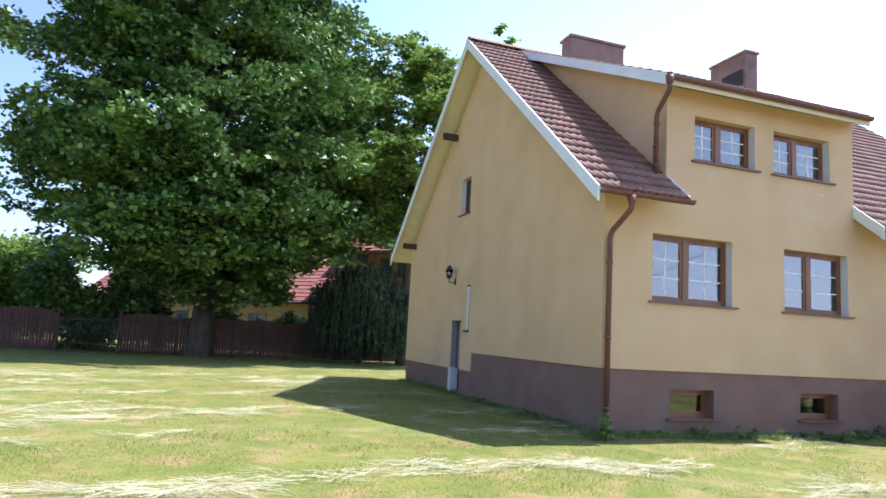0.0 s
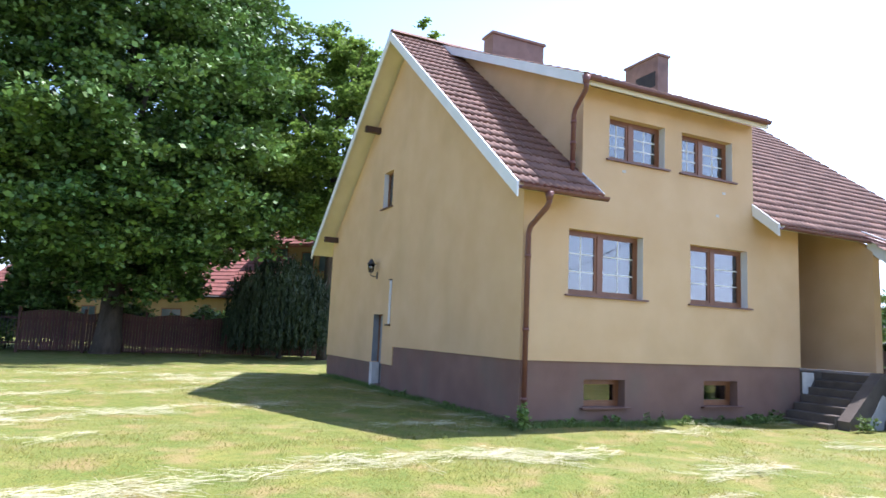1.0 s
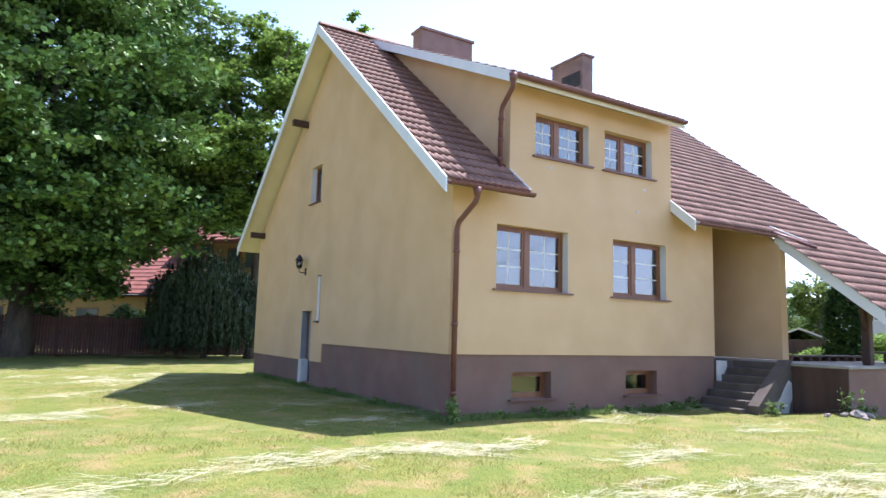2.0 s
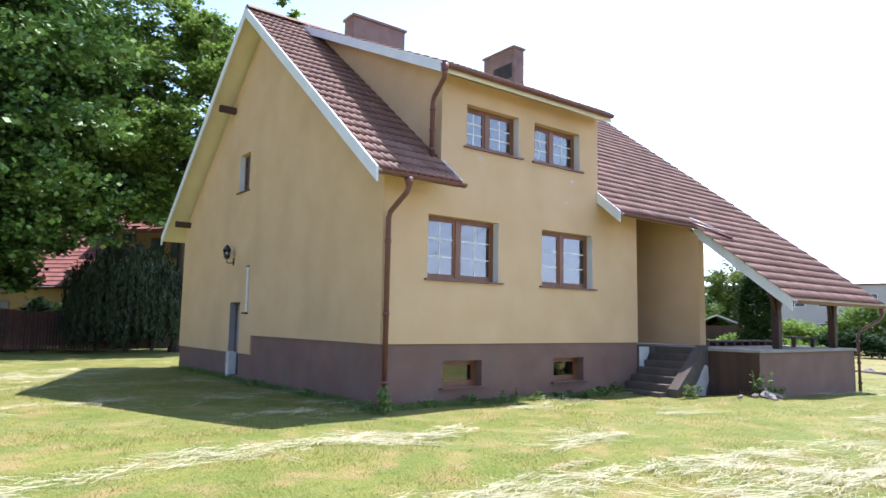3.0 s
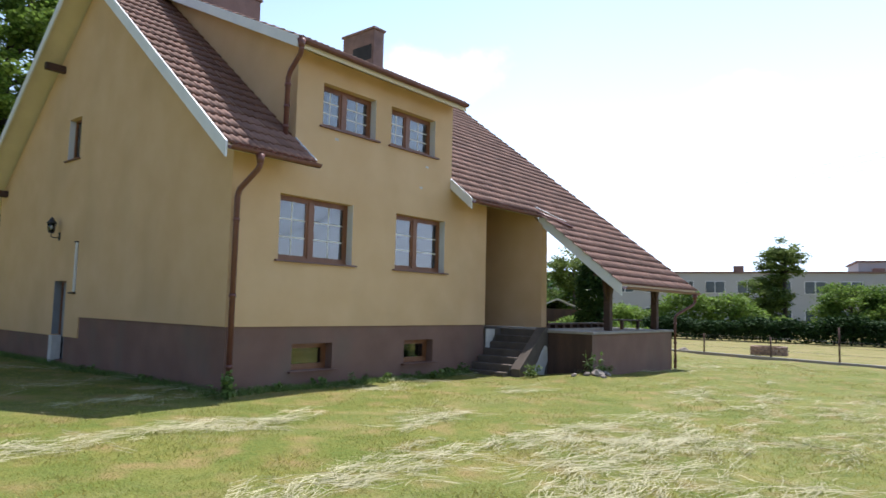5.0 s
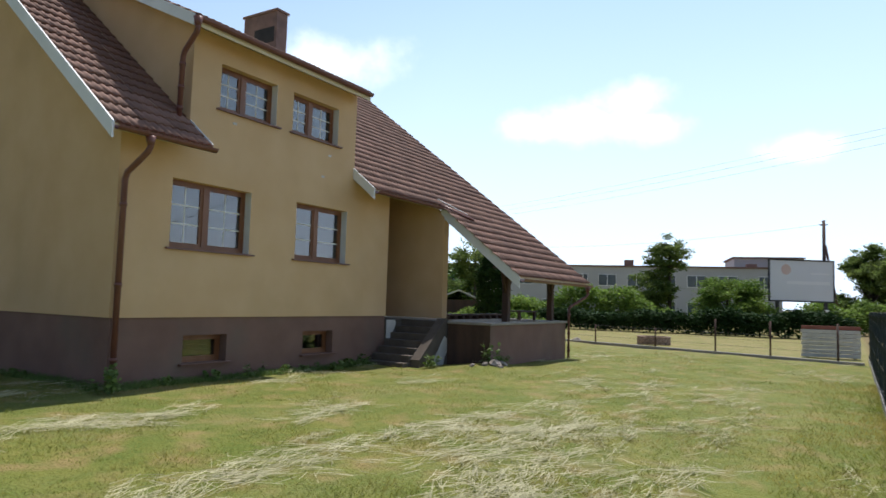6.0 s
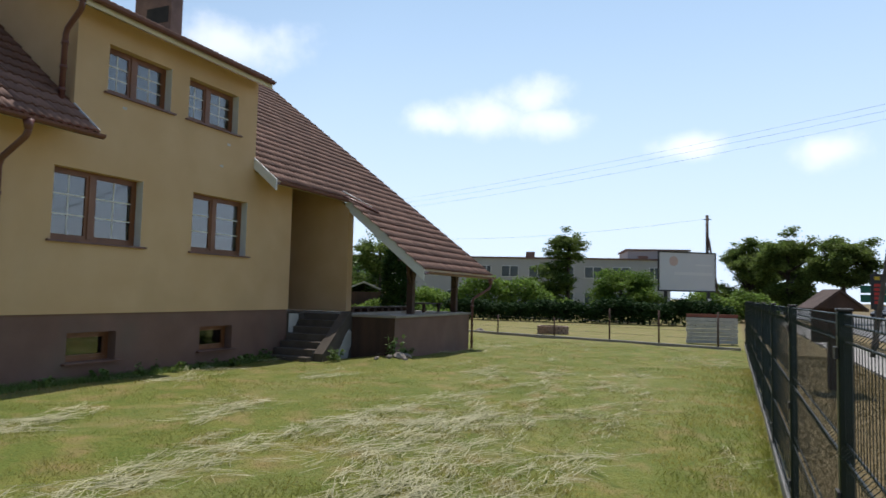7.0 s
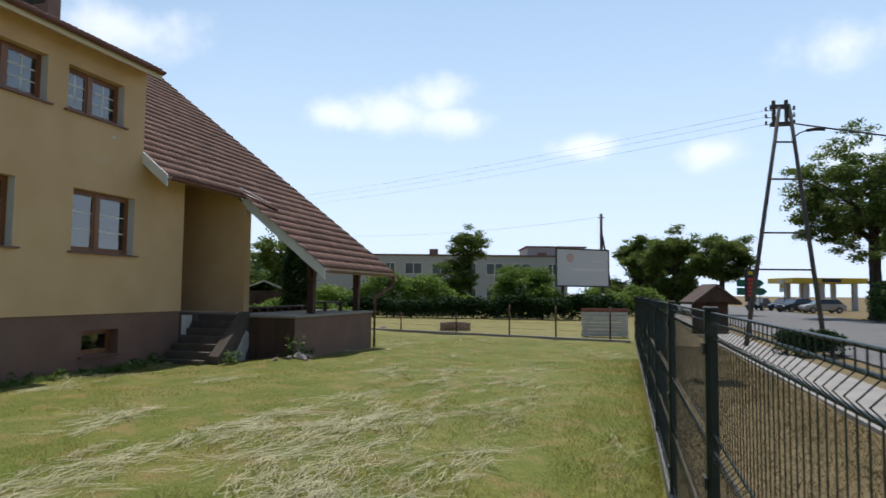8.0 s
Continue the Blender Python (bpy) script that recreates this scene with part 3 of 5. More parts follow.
def window(name, x0, x1, z0, z1, y, cols=2, bars=(1, 2), curtain=True, sill=True, reveal=M_REVEAL):
    """A wooden window in the front wall: frame, panes with white glazing bars, metal sill, pale reveals."""
    fw = 0.065
    mid = (x0 + x1 - 0.12) / 2
    xr = x1 - 0.004
    spans = [(x0, mid - 0.055), (mid + 0.055, xr)] if cols == 2 else [(x0, xr)]
    bm = bmesh.new()
    for a, b in ((x0, x0 + 0.05), (xr - 0.05, xr)):
        box(bm, a, b, y, y + 0.07, z0, z1)
    box(bm, x0 + 0.05, xr - 0.05, y, y + 0.07, z1 - 0.05, z1)
    box(bm, x0 + 0.05, xr - 0.05, y, y + 0.07, z0, z0 + 0.06)
    if cols == 2:
        box(bm, mid - 0.055, mid + 0.055, y - 0.012, y + 0.07, z0 + 0.06, z1 - 0.05)
    win = part(name, bm, M_FRAME, house, "brown wooden window with white glazing bars")
    for i, (a, b) in enumerate(spans):
        a, b = (a + 0.05 if i == 0 else a), (b - 0.05 if i == cols - 1 else b)
        bm = bmesh.new()
        s = 0.05
        c, d = z0 + 0.06, z1 - 0.05
        box(bm, a, a + s, y + 0.01, y + 0.06, c, d)
        box(bm, b - s, b, y + 0.01, y + 0.06, c, d)
        box(bm, a + s, b - s, y + 0.01, y + 0.06, d - s, d)
        box(bm, a + s, b - s, y + 0.01, y + 0.06, c, c + s)
        part("sash", bm, M_FRAME, win)
        g = part("pane", boxes((a + s, b - s, y + 0.032, y + 0.038, c + s, d - s)), M_GLASS, win)
        g.visible_shadow = False
        for k in range(bars[0]):
            xc = a + s + (b - a - 2 * s) * (k + 1) / (bars[0] + 1)
            part("glazing_bar", boxes((xc - 0.012, xc + 0.012, y + 0.026, y + 0.031, c + s, d - s)), M_BAR, win)
        for k in range(bars[1]):
            zc = c + s + (d - c - 2 * s) * (k + 1) / (bars[1] + 1)
            part("glazing_bar", boxes((a + s, b - s, y + 0.0225, y + 0.0255, zc - 0.012, zc + 0.012)), M_BAR, win)
    if curtain:
        bm = bmesh.new()
        n = 72
        top = [bm.verts.new((x0 - 0.02 + (x1 - x0 + 0.22) * i / n, y + 0.11 + 0.02 * math.sin(i * 1.3) + 0.012 * math.sin(i * 3.1), z1)) for i in range(n + 1)]
        bot = [bm.verts.new((v.co.x, v.co.y, z0)) for v in top]
        for i in range(n):
            bm.faces.new((top[i], top[i + 1], bot[i + 1], bot[i])).smooth = True
        part("curtain", bm, M_CURTAIN, win)
    if sill:
        part("sill", boxes((x0 - 0.08, x1 + 0.11, -0.06, y, z0 - 0.035, z0 - 0.004)), M_SILL, win, "dark brown metal sill")
    part("reveal", boxes((x1 - 0.003, x1 + 0.003, 0.002, y, z0, z1)), reveal, win)
    return win


for k in ("w1", "w2", "u1", "u2"):
    window("window", *HOLES[k], 0.17, bars=(0 if k == "w2" else 1, 2))
for k in ("b1", "b2"):
    bw = window("basement_window", *BASE_HOLES[k], 0.2, cols=1, bars=(0, 0), curtain=False, reveal=M_PLINTH)
    a, b, c, d = BASE_HOLES[k]
    # Added near-black sheet painted as the shade behind the basement pane.
    part("shade_backing", boxes((a - 0.1, b + 0.1, 0.5, 0.52, c - 0.1, d + 0.1)), M_DARK, bw)

# chimneys
def chimney(x0, x1, y0, y1, z0, z1):
    c = part("chimney", boxes((x0, x1, y0, y1, z0, z1 - 0.08), bevel=0.01), M_CHIM, house, "brown rendered chimney")
    part("cap", boxes((x0 - 0.05, x1 + 0.05, y0 - 0.05, y1 + 0.05, z1 - 0.08, z1), bevel=0.01), M_CHIM, c)
    return c


chimney(2.65, 4.45, 6.1, 6.65, 8.8, 10.58)
ch = chimney(9.05, 9.54, 6.1, 7.7, 8.0, 11.38)
# Flat near-black panel on the chimney's left face; no opening is cut.
part("dark_panel", boxes((9.038, 9.049, 6.2, 7.15, 10.25, 10.78)), M_DARK, ch, "flat near-black panel on the chimney side")

# terrace and stairs
part("terrace_base", boxes((8.34, 13.42, -2.65, 4.1, -0.3, 1.10)), M_PLINTH, house, "brown rendered terrace base")
part("terrace_slab", boxes((8.30, 13.46, -2.70, 4.15, 1.10, 1.165), bevel=0.008), M_SLAB, house)
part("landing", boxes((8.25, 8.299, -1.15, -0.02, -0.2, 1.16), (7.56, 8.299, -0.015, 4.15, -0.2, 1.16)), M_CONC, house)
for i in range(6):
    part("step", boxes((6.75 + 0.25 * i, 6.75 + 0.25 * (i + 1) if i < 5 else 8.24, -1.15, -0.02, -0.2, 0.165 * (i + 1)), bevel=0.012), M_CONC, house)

# ---- house: smaller parts ----
for y, z in ((7.99, 7.52), (11.62, 4.62)):
    part("purlin_end", boxes((-0.47, 0.0, y - 0.07, y + 0.07, z - 0.08, z + 0.10), bevel=0.008), M_WOOD, house, "dark timber purlin end")


def downpipe(pts, outlet, r=0.05):
    """A round downpipe with collars, and the funnel at the gutter."""
    p = part("downpipe", tube(bmesh.new(), pts, r, 10), M_PIPE, house, "red-brown metal downpipe")
    part("funnel", tube(bmesh.new(), [outlet, (outlet[0], outlet[1], outlet[2] - 0.16)], 0.085, 10, 0.05), M_PIPE, p)
    a, b = Vector(pts[-2]), Vector(pts[-1])
    for k in (0.12, 0.5, 0.85):
        c = a.lerp(b, k)
        part("collar", tube(bmesh.new(), [c - Vector((0, 0, 0.03)), c + Vector((0, 0, 0.03))], r + 0.012, 10), M_PIPE, p)
    return p


downpipe([(0.06, EY - 0.10, 4.12), (0.06, EY - 0.10, 4.03), (0.06, EY - 0.05, 3.95), (0.06, -0.15, 3.66), (0.06, -0.09, 3.54), (0.06, -0.09, 0.05)], (0.06, EY - 0.10, 4.20))
downpipe([(1.0, DE - 0.08, 6.52), (1.0, DE - 0.08, 6.42), (1.02, DE - 0.03, 6.34), (1.10, -0.02, 6.1), (1.12, 0.05, 6.0), (1.16, 0.12, 4.90)], (1.0, DE - 0.08, 6.60))
downpipe([(14.1, -3.12, 2.15), (14.1, -3.12, 2.02), (14.02, -3.08, 1.92), (13.52, -2.78, 1.62), (13.44, -2.75, 1.54), (13.44, -2.75, 0.02)], (14.1, -3.12, 2.24), 0.042)
part("fascia", boxes((0.999, 6.06, DE - 0.02, DE - 0.001, DEZ - 0.19, DEZ - 0.03)), M_SOFFIT, house)
# raking lip where the eaves run into the terrace roof
lip = bmesh.new()
for a, b in (((8.98, -0.66), (10.02, -1.16)),):
    pa, pb = Vector((a[0], a[1], roof_z(a[1]))), Vector((b[0], b[1], roof_z(b[1])))
    tube(lip, [pa + Vector((0, 0, 0.02)), pa.lerp(pb, 0.5) + Vector((0, 0, 0.06)), pb + Vector((0, 0, 0.1))], 0.05, 6, 0.04)
part("eaves_lip", lip, M_PIPE, house, "brown metal lip across the roof")
lip = bmesh.new()
tube(lip, [(9.05, -0.55, roof_z(-0.55) + 0.1), (9.9, -1.02, roof_z(-1.02) + 0.14)], 0.022, 6, 0.012)
part("flashing", lip, M_WHITE, house, "pale metal flashing")

# gable window, door, conduit
gy0, gy1, gz0, gz1 = GABLE_HOLES["gw"]
gwin = part("gable_window", boxes((0.14, 0.2, gy0, gy0 + 0.05, gz0, gz1), (0.14, 0.2, gy1 - 0.05, gy1, gz0, gz1), (0.14, 0.2, gy0 + 0.05, gy1 - 0.05, gz0, gz0 + 0.06), (0.14, 0.2, gy0 + 0.05, gy1 - 0.05, gz1 - 0.05, gz1)), M_FRAME, house, "small brown window in the gable")
pane = part("pane", boxes((0.165, 0.172, gy0 + 0.05, gy1 - 0.05, gz0 + 0.06, gz1 - 0.05)), M_GLASS, gwin)
pane.visible_shadow = False
part("sill", boxes((-0.06, 0.14, gy0 - 0.08, gy1 + 0.08, gz0 - 0.03, gz0 - 0.003)), M_SILL, gwin)
part("reveal", boxes((0.003, 0.138, gy1 - 0.004, gy1 + 0.004, gz0, gz1)), M_REVEAL, gwin)
# Near-black sheet added as the shade behind the gable pane.
part("shade_backing", boxes((0.29, 0.31, gy0 - 0.1, gy1 + 0.1, gz0 - 0.1, gz1 + 0.1)), M_DARK, gwin)
dy0, dy1, dz0, dz1 = GABLE_HOLES["door"]
M_DOOR = mat("grey_steel_door", (0.20, 0.21, 0.22), (0.26, 0.27, 0.28), 3, 0.5, 0.05, 30)
door = part("side_door", boxes((0.2, 0.25, dy0 + 0.04, dy1 - 0.04, dz0, dz1 - 0.04), bevel=0.006), M_DOOR, house, "grey steel side door in a deep reveal")
part("door_frame", boxes((0.17, 0.27, dy0, dy0 + 0.04, dz0, dz1), (0.17, 0.27, dy1 - 0.04, dy1, dz0, dz1), (0.17, 0.27, dy0 + 0.04, dy1 - 0.04, dz1 - 0.04, dz1)), M_FRAME, door)
part("door_handle", tube(bmesh.new(), [(0.17, dy0 + 0.12, 1.2), (0.15, dy0 + 0.12, 1.2), (0.15, dy0 + 0.24, 1.2)], 0.01, 6), M_METAL, door)
part("reveal", boxes((0.003, 0.168, dy1 - 0.004, dy1 + 0.004, 0.8, dz1)), M_DOOR, door)
part("threshold_pier", boxes((-0.06, 0.16, 7.42, 7.62, 0.05, 0.78), bevel=0.01), M_PLASTER, house, "bare whitish pier beside the side door")
cond = part("conduit", boxes((-0.045, -0.003, 6.37, 6.45, 1.84, 3.0), bevel=0.006), M_REVEAL, house, "grey plastic conduit on the gable wall")
part("bracket", boxes((-0.07, -0.002, 6.36, 6.62, 1.79, 1.83)), M_METAL, cond)
part("bracket", boxes((-0.06, -0.002, 6.36, 6.48, 3.002, 3.03)), M_METAL, cond)
for x, z in ((4.9, 4.42), (5.1, 4.94), (2.3, 5.02)):
    part("wall_vent", boxes((x, x + 0.09, -0.006, 0.0, z, z + 0.05)), M_PLASTER, house)


def wall_lantern(at):
    """An iron carriage lamp on an arm."""
    b = thing("wall_lantern", "black iron carriage lantern on the gable wall", "lamp", at=at)
    part("arm", tube(bmesh.new(), [(0.2, 0, -0.22), (0.1, 0, -0.24), (0.0, 0, -0.22), (0.0, 0, -0.12)], 0.014, 6), M_METAL, b)
    part("wall_plate", boxes((0.18, 0.2, -0.05, 0.05, -0.30, -0.10), bevel=0.006), M_METAL, b)
    bm = bmesh.new()
    tube(bm, [(0, 0, -0.13), (0, 0, -0.10)], 0.05, 6, 0.075)
    for k in range(6):
        a = math.pi / 3 * k
        tube(bm, [(0.07 * math.cos(a), 0.07 * math.sin(a), -0.10), (0.10 * math.cos(a), 0.10 * math.sin(a), 0.10)], 0.008, 4)
    part("cage", bm, M_METAL, b)
    part("glass", tube(bmesh.new(), [(0, 0, -0.09), (0, 0, 0.10)], 0.06, 6, 0.09), M_GLASS, b)
    part("hood", tube(bmesh.new(), [(0, 0, 0.10), (0, 0, 0.16), (0, 0, 0.22), (0, 0, 0.26)], 0.13, 6, 0.015), M_METAL, b)
    return b


wall_lantern((-0.2, 7.55, 3.40))

# terrace timber and stairs
def terrace_post(x):
    p = part("terrace_post", boxes((x - 0.09, x + 0.09, -2.42, -2.24, 1.166, roof_z(-2.33) - 0.24), bevel=0.015), M_WOOD, house, "dark turned timber post")
    part("bracket", tube(bmesh.new(), [(x + 0.05, -2.33, 1.95), (x + 0.22, -2.33, 2.25), (x + 0.38, -2.33, roof_z(-2.33) - 0.3)], 0.05, 6), M_WOOD, p)
    part("bracket", tube(bmesh.new(), [(x - 0.05, -2.33, 1.95), (x - 0.18, -2.33, 2.2), (x - 0.28, -2.33, roof_z(-2.33) - 0.3)], 0.05, 6), M_WOOD, p)


for x in (9.85, 12.93):
    terrace_post(x)
part("terrace_beam", boxes((9.16, 14.2, -2.41, -2.25, roof_z(-2.33) - 0.36, roof_z(-2.41) - 0.24)), M_WOOD, house)
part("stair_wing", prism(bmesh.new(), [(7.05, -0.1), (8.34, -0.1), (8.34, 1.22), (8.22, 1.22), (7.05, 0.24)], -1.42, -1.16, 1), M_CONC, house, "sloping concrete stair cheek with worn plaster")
part("worn_patch", prism(bmesh.new(), [(7.62, -0.05), (8.12, -0.05), (8.2, 0.22), (8.31, 0.38), (8.3, 0.72), (8.18, 0.78), (8.02, 0.62), (7.88, 0.42), (7.74, 0.3)], -1.428, -1.42, 1), M_PLASTER, house)
part("dark_boarding", boxes((8.322, 8.339, -2.66, -1.43, 0.0, 1.095)), M_WOOD, house, "dark brown boarding on the terrace side")

part("worn_patch", prism(bmesh.new(), [(7.57, 0.68), (7.74, 0.66), (7.83, 0.8), (7.97, 1.0), (7.96, 1.14), (7.57, 1.15)], -0.024, -0.0155, 1), M_PLASTER, house, "bare pale plaster")


def terrace_bench(x0, x1, y):
    """A long low plank on short blocks."""
    b = thing("low_bench", "long low dark plank bench on short blocks", "bench", at=(x0, y, 1.166))
    part("plank", boxes((0, x1 - x0, -0.14, 0.14, 0.10, 0.15), bevel=0.008), M_WOOD, b)
    n = int((x1 - x0) / 0.42)
    for i in range(n + 1):
        part("block", boxes((0.42 * i, 0.42 * i + 0.14, -0.1, 0.1, 0, 0.10)), M_WOOD, b)


terrace_bench(9.5, 12.9, -0.6)
tab = thing("low_table", "pale weathered low table on the terrace", "table", at=(11.6, -1.6, 1.166))
part("top", boxes((0, 1.3, -0.35, 0.35, 0.24, 0.28), bevel=0.006), M_CONC, tab)
for a in (0.06, 1.16):
    for b in (-0.3, 0.22):
        part("leg", boxes((a, a + 0.08, b, b + 0.08, 0, 0.24)), M_WOOD, tab)


# ---- trees and shrubs ----
def leaf_cloud(centres, spread, per, size, rng, flat=0.5):
    """Many small bent leaves round clump centres: corners and faces."""
    n = len(centres) * per
    c = np.repeat(centres, per, 0) + rng.normal(0, 1, (n, 3)) * np.repeat(spread, per)[:, None] * np.array((1, 1, flat))
    a, b = rng.normal(0, 1, (n, 3)), rng.normal(0, 1, (n, 3))
    a[:, 2] *= 0.42
    b[:, 2] *= 0.42
    a /= np.linalg.norm(a, axis=1)[:, None]
    b -= a * (a * b).sum(1)[:, None]
    b /= np.linalg.norm(b, axis=1)[:, None]
    s = size * rng.uniform(0.6, 1.25, n)[:, None]
    v = np.stack([c - a * s * 0.6, c + b * s * 0.45, c + a * s * 0.6, c - b * s * 0.45], 1).reshape(-1, 3)
    return v, np.arange(n * 4).reshape(n, 4)


def crown_points(n, centre, r, up, down, rng, hollow=0.55, lump=0.22, seed=0.0):
    """Clump centres in a lumpy crown, denser to the outside."""
    d = rng.normal(0, 1, (n, 3))
    d /= np.linalg.norm(d, axis=1)[:, None]
    rad = hollow + (1 - hollow) * rng.uniform(0, 1, n) ** 0.6
    w = np.array([noise.noise(Vector(q) * 2.1 + Vector((seed, seed * 1.7, 0))) + 0.5 * noise.noise(Vector(q) * 5 + Vector((seed, 0, seed))) for q in d])
    rad *= 1 + lump * w
    h = np.where(d[:, 2] > 0, up, down)
    return np.array(centre) + np.stack([d[:, 0] * r * rad, d[:, 1] * r * rad, d[:, 2] * h * rad], 1)


def tree(x, y, centre_z, r, up, down, trunk_r, clumps, per, leaf, material, label, seed, name="tree", group="", spread=0.09, dx=0.0, hollow=0.5, lump=0.22, bough_size=1.0):
    rng = np.random.default_rng(seed)
    z0 = float(gz(np.array(x), np.array(y))) if abs(x) < 60 and abs(y) < 60 else 0.0
    t = thing(name, label, "tree", group, at=(x, y, z0))
    bm = bmesh.new()
    top = centre_z + up * 0.45
    tube(bm, [(0, 0, -0.2), (0.01 * r, 0, 0.5), (0.02 * r, 0.01 * r, centre_z * 0.5), (dx * 0.6, 0.02 * r, centre_z), (dx, 0, top)], trunk_r * 1.25, 10, trunk_r * 0.35)
    for k in range(9):
        a = k * 2.4 + rng.uniform(0, 0.5)
        zs_ = centre_z - down * rng.uniform(0.35, 0.8) + k * 0.1 * up
        e = (dx + math.cos(a) * r * 0.75, math.sin(a) * r * 0.75, zs_ + r * 0.35)
        tube(bm, [(dx * 0.3, 0, max(0.8, zs_ - r * 0.15)), (e[0] * 0.5, e[1] * 0.5, zs_ + r * 0.12), e], trunk_r * 0.42, 6, trunk_r * 0.08)
    part("trunk", bm, M_BARK, t, "rough grey-brown trunk and limbs")
    nb = max(60, int(clumps / 8))
    bough = crown_points(nb, (dx, 0, centre_z), r, up, down, rng, hollow, lump, seed * 0.37)
    br = r * rng.uniform(0.13, 0.27, nb) * (1.05 if clumps < 500 else bough_size)
    k = rng.integers(0, nb, clumps)
    d = rng.normal(0, 1, (clumps, 3))
    d /= np.linalg.norm(d, axis=1)[:, None]
    d[:, 2] = np.where(d[:, 2] < -0.2, d[:, 2] * 0.4, d[:, 2])
    pts = bough[k] + d * (br[k] * rng.uniform(0.55, 1.05, clumps))[:, None] * np.array((1, 1, 0.62 if clumps > 1500 else 0.9))
    v, f = leaf_cloud(pts, np.full(clumps, r * spread * (0.42 if clumps > 500 else 0.85)), per, leaf, rng)
    v[:, 2] = np.maximum(v[:, 2], 0.05)
    c = fast_mesh("crown", v, f, material, t)
    return t


tree(-6.9, 24.6, 9.6, 8.35, 15.0, 7.0, 0.62, 5600, 56, 0.23, M_LEAF, "huge dense dark green maple beside the brown fence", 3, "maple_tree", spread=0.085, dx=-0.1, hollow=0.42, lump=0.26, bough_size=1.0)
tree(3.07, 23.4, 10.6, 4.7, 7.4, 4.5, 0.3, 2000, 56, 0.18, M_LEAF2, "tall light green tree behind the house", 4, spread=0.1, hollow=0.5, lump=0.35, bough_size=0.95)
tree(10.4, 29.2, 15.6, 1.5, 7.0, 6, 0.3, 200, 30, 0.27, M_LEAF2, "tall thin tree rising behind the roof ridge", 5, spread=0.12)
tree(-24, 60, 4.5, 6.5, 3.6, 4.0, 0.4, 260, 40, 0.38, M_LEAF2, "pale green garden tree beyond the fence", 6, spread=0.12)
tree(-17.5, 33, 2.3, 2.6, 1.9, 2.0, 0.15, 200, 40, 0.22, M_LEAF2, "pale green shrub behind the metal gate", 7, "shrub", spread=0.14)
tree(-21, 44, 4.0, 4.4, 2.5, 3.4, 0.3, 240, 40, 0.32, M_LEAF2, "pale green garden tree beyond the fence", 8, spread=0.12)
# by the flats
tree(47.3, 1.9, 5.7, 1.6, 1.3, 1.2, 0.16, 170, 70, 0.12, M_LEAF3, "small leaning fruit tree with an open crown", 9, "fruit_tree", spread=0.14, dx=0.3, lump=0.5)
tree(47.0, 3.2, 3.2, 1.8, 1.4, 1.9, 0.12, 200, 75, 0.14, M_LEAF3, "dark green bushy tree before the flats", 10, spread=0.14, lump=0.4)
tree(43.5, -2.9, 1.9, 2.3, 1.9, 1.8, 0.15, 380, 85, 0.13, M_LEAF2, "rounded bright green bush before the hedge", 11, "bush", spread=0.14)
tree(66, -11.8, 4.4, 2.6, 3.0, 3.6, 0.3, 420, 95, 0.17, M_LEAF3, "dark roadside tree behind the billboard", 12, group="roadside trees", spread=0.13)
tree(61, -15.0, 4.6, 2.6, 3.4, 4.2, 0.3, 440, 95, 0.17, M_LEAF3, "dark roadside tree along the road", 13, group="roadside trees", spread=0.13)
tree(58, -18.9, 5.0, 2.4, 2.1, 2.2, 0.3, 420, 95, 0.16, M_LEAF3, "dark roadside tree with a broad crown", 14, group="roadside trees", spread=0.13, lump=0.4)
tree(70, -14.5, 4.0, 2.8, 2.6, 3.4, 0.3, 260, 42, 0.34, M_LEAF3, "dark roadside tree farther along the road", 15, group="roadside trees", spread=0.13)
tree(52.3, -29.3, 9.1, 6.3, 3.9, 4.4, 0.55, 1000, 100, 0.17, M_LEAF3, "large dark roadside tree with gaps in its crown", 16, group="roadside trees", spread=0.11, lump=0.5, hollow=0.35)
tree(37.5, 13.9, 4.6, 1.9, 1.7, 1.6, 0.14, 170, 40, 0.16, M_LEAF3, "garden tree beyond the terrace", 17, spread=0.14, lump=0.4)
tree(33.5, 14.9, 2.3, 1.7, 1.5, 2.0, 0.18, 180, 42, 0.17, M_LEAF3, "dark green garden bush beyond the terrace", 18, "bush", spread=0.14)
tree(40, 19, 3.0, 3.5, 2.0, 2.6, 0.18, 150, 42, 0.28, M_LEAF, "dark green garden tree beyond the shed", 19, spread=0.14)


def clipped(name, label, category, x, y, outline, n, leaf, material, seed, group=""):
    """A dense shrub filled by outline(u, v, w) -> offset, set with small leaves."""
    rng = np.random.default_rng(seed)
    t = thing(name, label, category, group, at=(x, y, 0))
    u = rng.uniform(0, 1, (n, 3))
    pts = np.array([outline(*q) for q in u])
    v, f = leaf_cloud(pts, np.full(n, leaf * 1.1), 6, leaf, rng)
    v[:, 2] = np.maximum(v[:, 2], 0.0)
    fast_mesh("foliage", v, f, material, t)
    stems = bmesh.new()
    for k in range(6):
        q = outline((k + 0.5) / 6, 0.5, 0.5) if name != "thuja" else outline(0.3 + 0.08 * k, k / 6, 0.2)
        foot = q if name != "thuja" else (0, 0, 0)
        tube(stems, [(foot[0], foot[1], -0.05), (q[0], q[1], max(0.3, q[2] * 0.8))], 0.05, 6, 0.02)
    tagged(part("stems", stems, M_BARK, t), kind="stuff")
    return t


